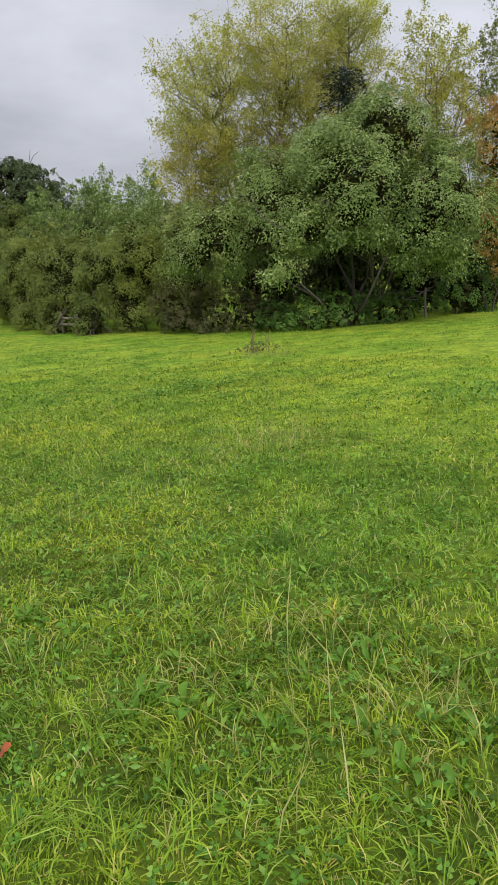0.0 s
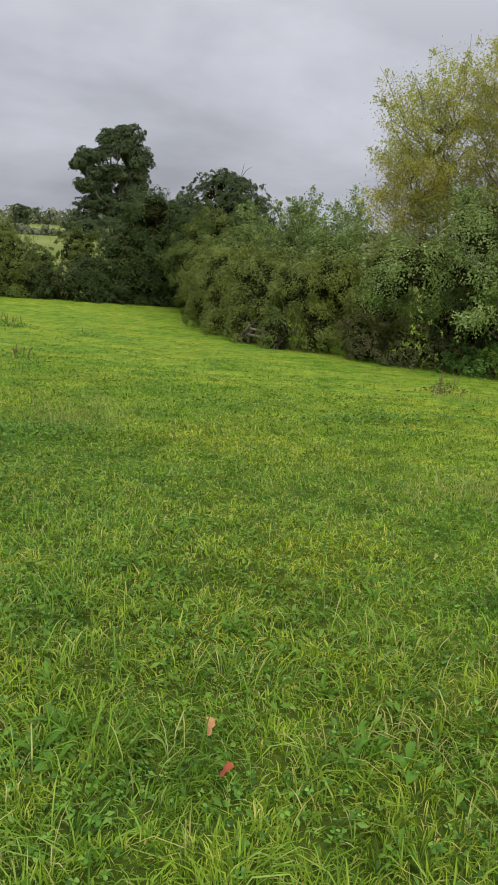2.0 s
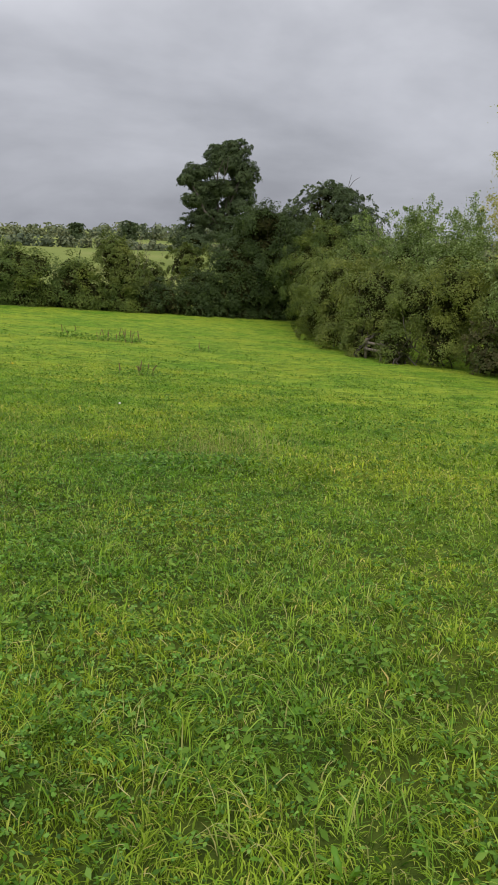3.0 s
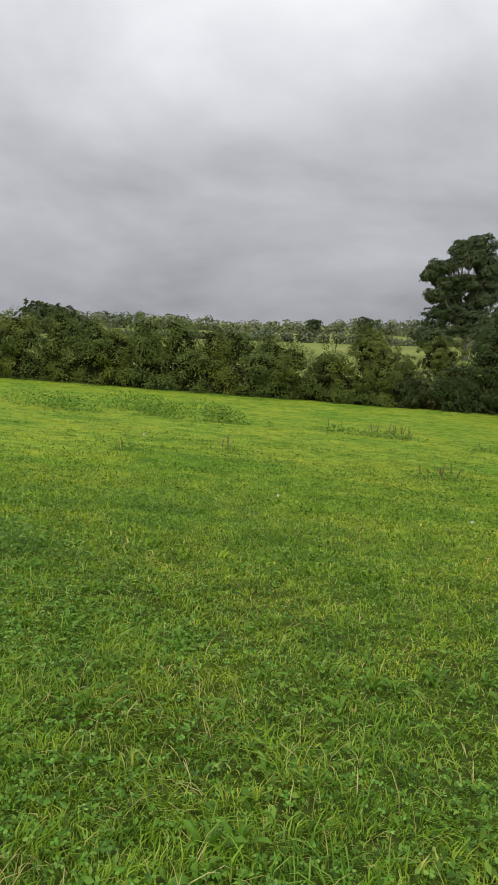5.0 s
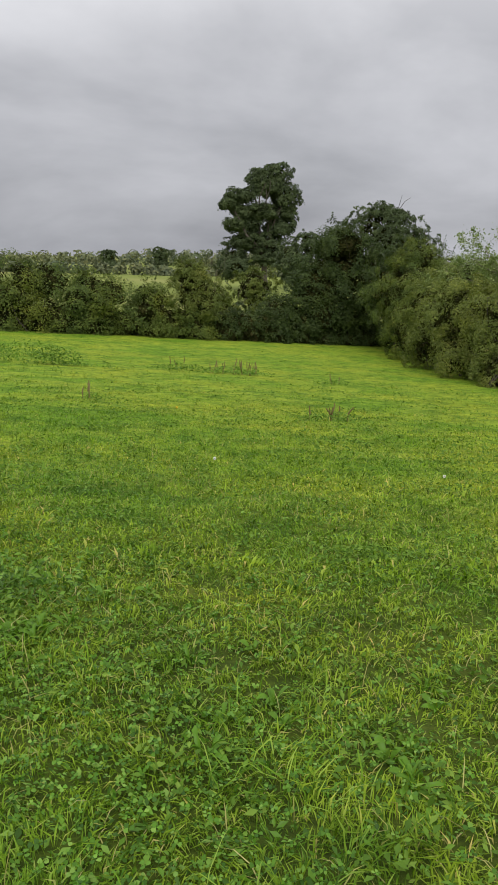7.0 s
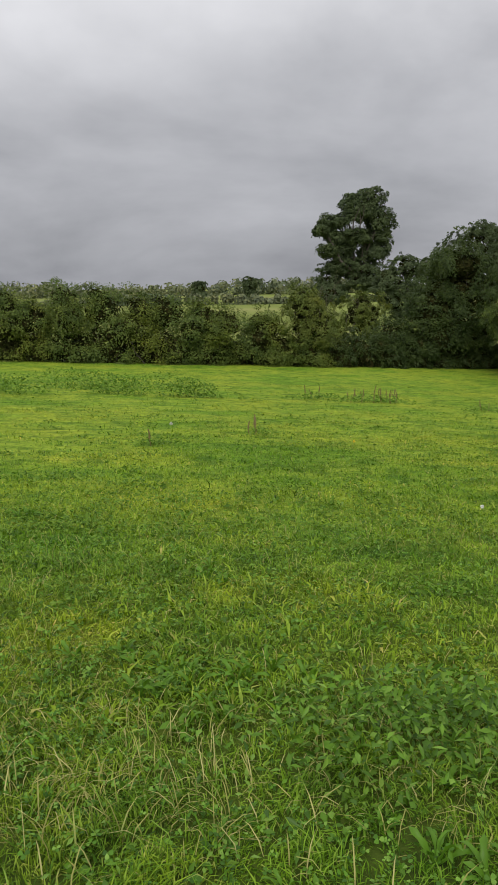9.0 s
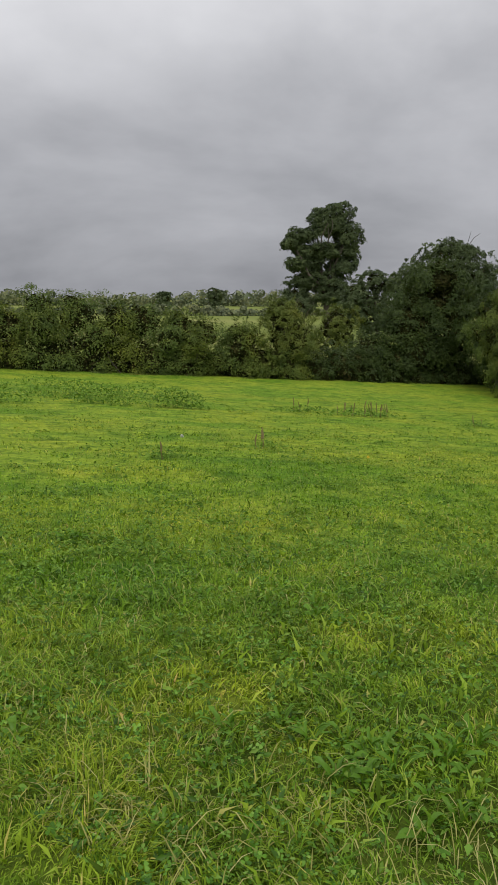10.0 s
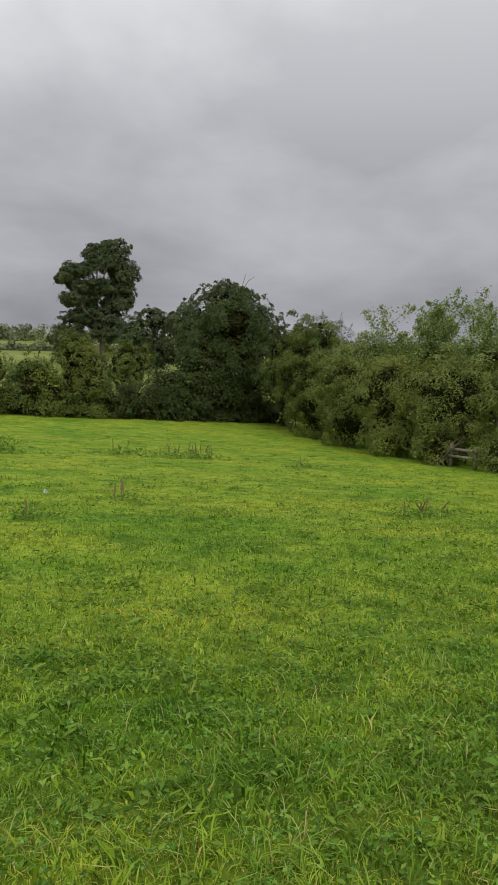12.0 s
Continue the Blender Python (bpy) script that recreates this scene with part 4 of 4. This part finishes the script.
def feathery_tree(name, base, blobs, mat, label, category, count, per, size, aspect, long, thick, up=0.7, hang=0.0, trunks=3, r0=0.14, bark=None, limb_every=2, spread=0.5):
    g = float(lie(*base))
    ob = thing(name, (base[0], base[1], g), label, category)
    (V, F), ends = plumes(blobs, count, per, size, aspect, long, thick, up, hang)
    feet, joints = [], []
    C = np.array([b[:3] for b in blobs], float)
    paths = []
    for i in range(trunks):
        foot = np.array([base[0] + rng.normal(0, spread), base[1] + rng.normal(0, spread), 0.0])
        foot[2] = float(lie(foot[0], foot[1])) - 0.08
        b = blobs[i % len(blobs)]
        line = bent(foot, np.array(b[:3]) + np.array([0, 0, b[5] * 0.45]), 0.06, 9)
        paths.append((line, r0, r0 * 0.2))
        joints += [(q, r0 * (1 - 0.8 * k / 9)) for k, q in enumerate(line) if k >= 2]
    J = np.array([q for q, _ in joints])
    for k, (a, e) in enumerate(ends):
        if k % limb_every == 0:
            d = np.linalg.norm(J - a, axis=1) + 2.0 * np.maximum(J[:, 2] - a[2] + 0.4, 0)
            j = int(np.argmin(d))
            r = min(joints[j][1] * 0.5, 0.05)
            paths.append((np.concatenate([bent(J[j], a, 0.08, 5)[:-1], bent(a, e, 0.04, 4)]), r, 0.006))
    part("trunk", *tubes(paths), bark or M_TWIG, ob, "slender forking stems")
    part("crown", V, F, mat, ob)
    return ob


feathery_tree("sapling_clump", (25.0, 41.5), [(24.4, 41.0, 1.6, 1.4, 1.3, 2.6), (25.9, 38.6, 1.2, 1.6, 1.4, 2.2), (23.0, 43.6, 1.4, 1.8, 1.5, 2.3), (24.3, 41.0, 3.1, 0.8, 0.8, 1.2)], M_SALLOW, "loose upright grey-green saplings behind the hedge", "tree", 9, 150, 0.13, 2.0, 1.25, 0.36, 0.65, trunks=6, r0=0.06)
feathery_tree("sapling_clump", (28.0, 44.5), [(27.0, 45.0, 1.8, 1.8, 1.5, 2.4), (29.0, 43.0, 2.4, 1.5, 1.4, 2.2)], M_SALLOW, "sparse upright saplings above the thicket", "tree", 9, 150, 0.13, 2.0, 1.25, 0.36, 0.65, trunks=5, r0=0.06)
bush("back_thicket", (24.5, 44.0), [(23.0, 45.5, -0.9, 2.3, 2.4, 3.0), (24.6, 41.0, -0.9, 2.4, 2.6, 3.1), (24.8, 36.5, -0.9, 2.4, 2.6, 3.0), (24.4, 32.0, -1.0, 2.4, 2.6, 2.9)], M_SALLOW, "deep green shrub belt behind the hedge", "bush", 0.13, clumps=0.8, per=64, clump=0.8, count=8)

# ---- sallow, willow and their undergrowth ----
bush("sallow_tree", (25.2, 19.8), [(20.9, 21.8, 0.6, 1.75, 1.7, 1.4), (22.3, 19.7, 1.0, 2.4, 2.2, 1.85), (24.4, 17.9, 1.9, 2.6, 2.3, 2.2), (26.4, 18.4, 4.0, 2.0, 2.0, 1.75), (26.1, 16.1, 1.1, 2.4, 2.2, 2.05), (24.6, 20.2, 3.2, 2.1, 2.0, 1.65), (27.9, 17.2, 1.7, 1.5, 1.8, 2.0), (28.2, 17.0, -0.1, 1.2, 1.4, 1.0), (23.0, 21.5, 2.3, 1.9, 1.8, 1.4), (19.9, 22.7, 0.0, 1.3, 1.4, 1.0)], M_SALLOW, "broad sallow tree with grey-green leaves over dark shade", "tree", 0.09, clumps=0.75, per=215, clump=0.9, dense=68, inner=0.215, count=9, r0=0.07, shoots=0.04, shoot_len=0.45, droop=0.25)
# backing bush added in dark leaves to stand for the sallow's shade
bush("shade_backing", (28.0, 22.5), [(25.6, 25.2, -1.6, 2.2, 1.8, 2.0), (28.3, 23.2, -1.6, 2.4, 1.8, 2.2), (31.4, 21.3, -1.6, 2.4, 1.8, 2.2), (34.2, 19.8, -1.2, 2.2, 1.6, 2.4), (28.8, 21.8, 1.0, 3.0, 1.6, 1.8)], M_DARK, "dark backing bush added as the shade beneath the sallow", "bush", 0.17, per=40, count=14, r0=0.05)
bush("nettle_bed", (24.0, 18.9), [(23.9, 18.9, -2.85, 2.3, 0.9, 1.05), (22.5, 20.6, -2.9, 1.3, 0.8, 0.8), (26.2, 18.1, -3.0, 1.4, 0.8, 0.8)], M_NETTLE, "bright green bed of nettles under the tree", "plants", 0.1, clumps=5, per=30, clump=0.22, dense=26, inner=0.22, count=10, r0=0.012, shoots=0.25, shoot_len=0.35)
bush("bramble_patch", (21.0, 23.2), [(20.9, 23.0, -2.6, 1.3, 0.9, 1.2), (22.0, 22.2, -2.7, 1.3, 0.9, 1.1), (20.2, 25.0, -2.6, 1.1, 1.1, 1.3)], M_BRAMBLE, "brown tangle of brambles and dead stems", "bush", 0.09, clumps=4, per=30, clump=0.25, dense=26, inner=0.22, count=16, r0=0.012, shoots=0.3, shoot_len=0.5)
bush("bramble_patch", (31.5, 18.6), [(30.8, 18.2, -2.75, 1.5, 0.9, 1.2), (32.9, 18.8, -2.6, 1.4, 1.0, 1.6)], M_NETTLE, "green brambles at the hedge foot", "bush", 0.1, count=8, r0=0.015, shoots=0.15)
bush("turning_bush", (31.6, 17.9), [(31.2, 16.9, 2.9, 1.0, 1.1, 2.2), (31.2, 16.9, 0.2, 1.0, 1.1, 1.6)], M_RUST, "hawthorn bush with orange-brown autumn leaves", "bush", 0.10, clumps=2.2, per=80, count=5, dense=10, droop=0.1)
feathery_tree("willow_tree", (29.0, 29.0), [(26.6, 30.2, 6.2, 3.4, 2.6, 4.4), (30.0, 28.8, 7.8, 3.4, 2.6, 4.3), (32.9, 27.5, 8.8, 2.4, 2.2, 3.6), (25.6, 31.0, 3.4, 2.4, 2.0, 2.2), (29.5, 29.0, 3.2, 3.4, 2.2, 2.4), (32.5, 26.5, 4.6, 2.2, 2.0, 2.6)], M_WILLOW, "tall multi-stemmed willow with yellow-green autumn leaves", "tree", 12.5, 185, 0.13, 2.9, 2.2, 0.5, 0.8, 0.5, trunks=9, r0=0.16, spread=0.8)
feathery_tree("willow_tree", (33.5, 22.6), [(33.2, 22.6, 6.4, 2.3, 1.8, 3.4), (31.6, 22.8, 3.4, 1.8, 1.4, 2.0), (35.0, 22.0, 4.2, 1.7, 1.4, 2.8)], M_WILLOW, "slender willow with pale yellow-green leaves", "tree", 9.0, 220, 0.13, 3.0, 1.9, 0.36, 0.9, 0.35, trunks=4, r0=0.11, spread=0.4)
feathery_tree("birch_tree", (36.6, 21.6), [(36.4, 21.5, 5.6, 1.4, 1.2, 4.3), (37.6, 20.6, 3.0, 1.3, 1.2, 3.0)], M_BIRCH, "thin birch with sparse fading leaves", "tree", 8, 90, 0.13, 2.0, 1.4, 0.28, 0.7, 0.3, trunks=3, r0=0.08, spread=0.3)


def conifer(x, y, top, wide, label):
    g = float(lie(x, y))
    ob = thing("conifer_tree", (x, y, g), label, "tree")
    part("trunk", *tubes([(bent((x, y, g - 0.1), (x, y, top), 0.01, 8), 0.17, 0.02)], 6), M_BARK, ob)
    P, N, A = [], [], []
    for k in range(26):
        z = g + 1.5 + (top - g - 1.5) * (k / 26) ** 0.9
        r = wide * (1 - (z - g) / (top - g + 0.3)) ** 0.55 * rng.uniform(0.75, 1.1) + 0.15
        for j in range(9):
            a = rng.uniform(0, 6.28)
            t = rng.random((46, 1))
            end = np.array([math.cos(a) * r, math.sin(a) * r, -0.25 * r])
            P.append(np.array([x, y, z]) + end * t + rng.normal(0, 0.12, (46, 3)))
            N.append(unit(rng.normal(0, 0.6, (46, 3)) + np.array([0, 0, 1.0])))
            A.append(unit(end + rng.normal(0, 0.5, (46, 3))))
    P, N, A = np.concatenate(P), np.concatenate(N), np.concatenate(A)
    part("crown", *leaf_mesh(P, N, A, 0.2, 0.06), M_CONIFER, ob)


conifer(29.9, 24.6, 7.5, 4.2, "dark conifer standing among yellow willows")

# old rail fence half buried in the hawthorn
def rail_fence():
    a, b = np.array([17.62, 31.6]), np.array([18.1, 29.2])
    ob = thing("rail_fence", (*a, float(lie(*a))), "weathered two-rail timber fence half hidden in the hedge", "fence")
    d = (b - a) / np.linalg.norm(b - a)
    nrm = np.array([-d[1], d[0]])

    def beam(p, q, w, h):
        p, q = np.array(p), np.array(q)
        s = np.array([*nrm, 0]) * w / 2
        u = np.array([0, 0, h / 2])
        V = np.array([p - s - u, p + s - u, p + s + u * 0.8, p - s + u, q - s - u, q + s - u, q + s + u, q - s + u * 0.85])
        return V, np.array([(0, 1, 2, 3), (7, 6, 5, 4), (0, 4, 5, 1), (1, 5, 6, 2), (2, 6, 7, 3), (3, 7, 4, 0)])

    for k in range(3):
        p = a + (b - a) * k / 2
        g = float(lie(*p))
        V, F = beam((*p, g + 0.45), (*(p + d * 0.11), g + 0.45), 0.11, 1.05)
        part("post", V, F, M_RAIL, ob)
    for z0 in (0.80, 0.46):
        for k in range(2):
            p, q = a + (b - a) * k / 2, a + (b - a) * (k + 1) / 2
            o = -nrm * 0.09 if (nrm @ np.array([1, 0])) > 0 else nrm * 0.09
            p, q = p + o, q + o
            V, F = beam((*(p - d * 0.02), float(lie(*p)) + z0 + rng.normal(0, 0.02)), (*(q + d * 0.09), float(lie(*q)) + z0 + rng.normal(0, 0.02)), 0.045, 0.125)
            part("rail", V, F, M_RAIL, ob)


rail_fence()


def wire_fence():
    pts = [(24.6, 20.4), (26.6, 19.2), (28.7, 18.6), (30.9, 18.9)]
    ob = thing("wire_fence", (*pts[0], float(lie(*pts[0]))), "old post and wire fence in the shade", "fence")
    for x, y in pts:
        g = float(lie(x, y))
        part("post", *tubes([(bent((x, y, g - 0.1), (x + 0.03, y, g + 1.25), 0.01, 4), 0.06, 0.055)], 7), M_RAIL, ob)
    for h in (0.45, 0.8, 1.12):
        line = np.array([(x, y - 0.06, float(lie(x, y)) + h) for x, y in pts])
        part("wire", *tubes([(line, 0.005, 0.005)], 4), M_WIRE, ob)


wire_fence()

# ---- trees beyond the hedge ----
def round_tree(name, base, blobs, mat, label, size, clumps, per, r0, group="", limbs=14, **more):
    g = float(lie(*base))
    ob = thing(name, (base[0], base[1], g), label, "tree", group)
    C = np.array([b[:3] for b in blobs], float)
    mid = C.mean(0)
    fork = np.array([base[0], base[1], g + (mid[2] - g) * 0.45])
    paths = [(bent((base[0], base[1], g - 0.2), fork, 0.02, 6), r0, r0 * 0.75)]
    for k in range(limbs):
        b = blobs[k % len(blobs)]
        e = np.array(b[:3]) + rng.normal(0, 0.35, 3) * np.array(b[3:6])
        line = bent(fork, e, 0.08, 6)
        paths.append((line, r0 * 0.5, r0 * 0.1))
        for _ in range(2):
            e2 = e + unit(rng.normal(0, 1, (1, 3)))[0] * np.array(b[3:6]) * 0.5
            paths.append((bent(line[3], e2, 0.1, 5), r0 * 0.2, r0 * 0.05))
    part("trunk", *tubes(paths, 6), M_BARK, ob)
    leaves, twigs = foliage(blobs, clumps, per, size, floor=False, **more)
    part("crown", *leaves, mat, ob)
    tagged(part("shade_twigs", *twigs, M_INNER_SHADE, ob), "inner twigs and shoot stems, coloured dark as the crown's inner shade", kind="stuff")
    return ob


round_tree("oak_tree", (44.0, 176.0), [(43.6, 176.0, 17.2, 3.6, 4.0, 3.0), (41.8, 176.0, 18.8, 1.9, 2.5, 1.6), (46.2, 176.0, 19.3, 3.0, 3.0, 2.2), (48.0, 176.0, 15.0, 3.2, 4.0, 3.0), (39.4, 177.0, 14.8, 2.4, 3.0, 1.6), (35.9, 177.0, 12.9, 2.4, 3.0, 1.6), (38.2, 177.0, 11.4, 2.2, 3.0, 1.3), (43.2, 176.0, 11.2, 5.0, 4.5, 2.0), (37.0, 176.0, 8.6, 2.6, 3.0, 1.4), (47.2, 176.0, 8.6, 3.8, 4.0, 3.0), (45.0, 177.0, 3.2, 4.6, 4.5, 4.2), (40.0, 177.0, 5.2, 3.6, 4.0, 2.2), (37.5, 177.0, 0.5, 4.2, 4.5, 4.2), (48.2, 176.0, 11.6, 2.6, 3.0, 2.2), (37.0, 177.0, 14.6, 2.0, 2.6, 1.5), (40.6, 177.0, 8.6, 2.8, 3.0, 1.8)], M_OAK, "tall dark oak with a lopsided crown beyond the hedge", 0.40, 0.8, 32, 0.75, clump=0.9, shoots=0.02, shoot_len=0.5, deep=0.7, dense=4.5, inner=0.9, droop=0.05)
round_tree("round_tree", (53.0, 130.0), [(52.0, 129.0, 5.4, 6.2, 5.5, 4.6), (52.6, 129.0, 8.6, 3.6, 4.0, 2.2), (57.5, 130.0, 2.4, 4.6, 5.0, 4.5), (46.8, 132.0, 3.2, 4.8, 5.0, 3.4)], M_OAK, "broad dome-shaped dark green tree beyond the hedge", 0.34, 0.7, 36, 0.5, clump=0.85, shoots=0.03, shoot_len=0.5, dense=4.5, inner=0.8, droop=0.05)
round_tree("small_tree", (43.5, 141.0), [(43.5, 141.0, 4.0, 3.2, 3.0, 2.2), (40.0, 141.0, 2.0, 3.2, 3.0, 2.4), (43.0, 141.0, -1.5, 6.0, 3.0, 3.4)], M_OAK, "small dark tree between oak and dome tree", 0.42, 0.45, 40, 0.3, clump=0.9, dense=2.0, inner=1.2)
round_tree("far_tree", (25.6, 420.0), [(25.6, 420.0, 1.4, 3.9, 4.0, 3.0), (25.6, 420, -2.5, 3.6, 4.0, 3.0)], M_OAK, "lone dark round tree far across the fields", 1.0, 0.2, 30, 0.5, "lone far trees", 6, clump=1.2, shoots=0, dense=1.0, inner=2.0)
round_tree("far_tree", (52.5, 430.0), [(52.5, 430.0, 3.0, 4.0, 4.0, 3.6), (52.5, 430, -2.0, 3.6, 4.0, 3.4)], M_OAK, "lone dark round tree far across the fields", 1.0, 0.2, 30, 0.5, "lone far trees", 6, clump=1.2, shoots=0, dense=1.0, inner=2.0)
round_tree("far_tree", (-62.0, 230.0), [(-62.0, 230.0, 1.6, 7.0, 6.0, 3.8), (-55.0, 231.0, -0.4, 5.5, 5.0, 3.6)], M_OAK, "wide dark tree far beyond the hedge", 0.8, 0.3, 36, 0.5, "lone far trees", 8, clump=1.2, dense=1.2, inner=1.6)
feathery_tree("bare_shrub", (11.6, 66.0), [(11.4, 66.0, 0.3, 1.7, 1.2, 2.3)], M_BRAMBLE, "thin half-bare shrub rising behind the hedge", "bush", 3.0, 14, 0.1, 2.5, 1.6, 0.16, 1.4, trunks=7, r0=0.03, limb_every=1, spread=0.7)
bush("pale_bush", (13.5, 72.0), [(17.0, 74.0, -1.6, 2.0, 1.8, 2.6), (13.5, 74.0, -3.0, 2.4, 1.8, 2.2)], M_OLIVE, "pale green bush behind the hedge gap", "bush", 0.16)


def tree_belt(name, line, n, high, deep, size, mat, label):
    """A far belt of many rounded crowns of uneven height, as one mass."""
    line = np.array(line, float)
    m = 30
    c = n // m
    t = rng.random(c) * (len(line) - 1)
    k = np.minimum(t.astype(int), len(line) - 2)
    q = line[k] + (line[k + 1] - line[k]) * (t - k)[:, None]
    top = high * (0.4 + 0.35 * drift(q, high * 6, 5) + 0.4 * rng.random(c) ** 2)
    q = q + rng.normal(0, deep, (c, 2))
    r = high * rng.uniform(0.22, 0.5, c)
    d = unit(rng.normal(0, 1, (n // m * m, 3)) + np.array([0, -0.35, 0.25]))
    cen = np.column_stack([q, lie(q[:, 0], q[:, 1]) + top - r])
    p = np.repeat(cen, m, 0) + d * np.repeat(r, m)[:, None] * np.array([1.15, 1, 1.0])
    low = rng.random(len(p)) < 0.25
    p[:, 2] = np.where(low, lie(p[:, 0], p[:, 1]) + rng.random(len(p)) * np.repeat(top - r, m), p[:, 2])
    V, F = leaf_mesh(p, unit(d + rng.normal(0, 0.2, d.shape)), unit(rng.normal(0, 1, d.shape)), size * rng.uniform(0.6, 1.4, len(p)), size * 0.75)
    tagged(part(name, V, F, mat), label, "trees", kind="stuff")


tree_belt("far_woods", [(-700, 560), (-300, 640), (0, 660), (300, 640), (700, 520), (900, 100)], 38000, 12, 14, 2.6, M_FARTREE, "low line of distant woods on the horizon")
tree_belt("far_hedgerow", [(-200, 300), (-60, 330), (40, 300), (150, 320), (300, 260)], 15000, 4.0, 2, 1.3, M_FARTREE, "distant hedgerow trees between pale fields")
tree_belt("side_woods", [(30, 64), (36, 50), (40, 38), (44, 28), (50, 14), (52, -10), (46, -40)], 16000, 7.5, 2.2, 0.45, M_HAW, "belt of shrubs and trees behind the side hedge")
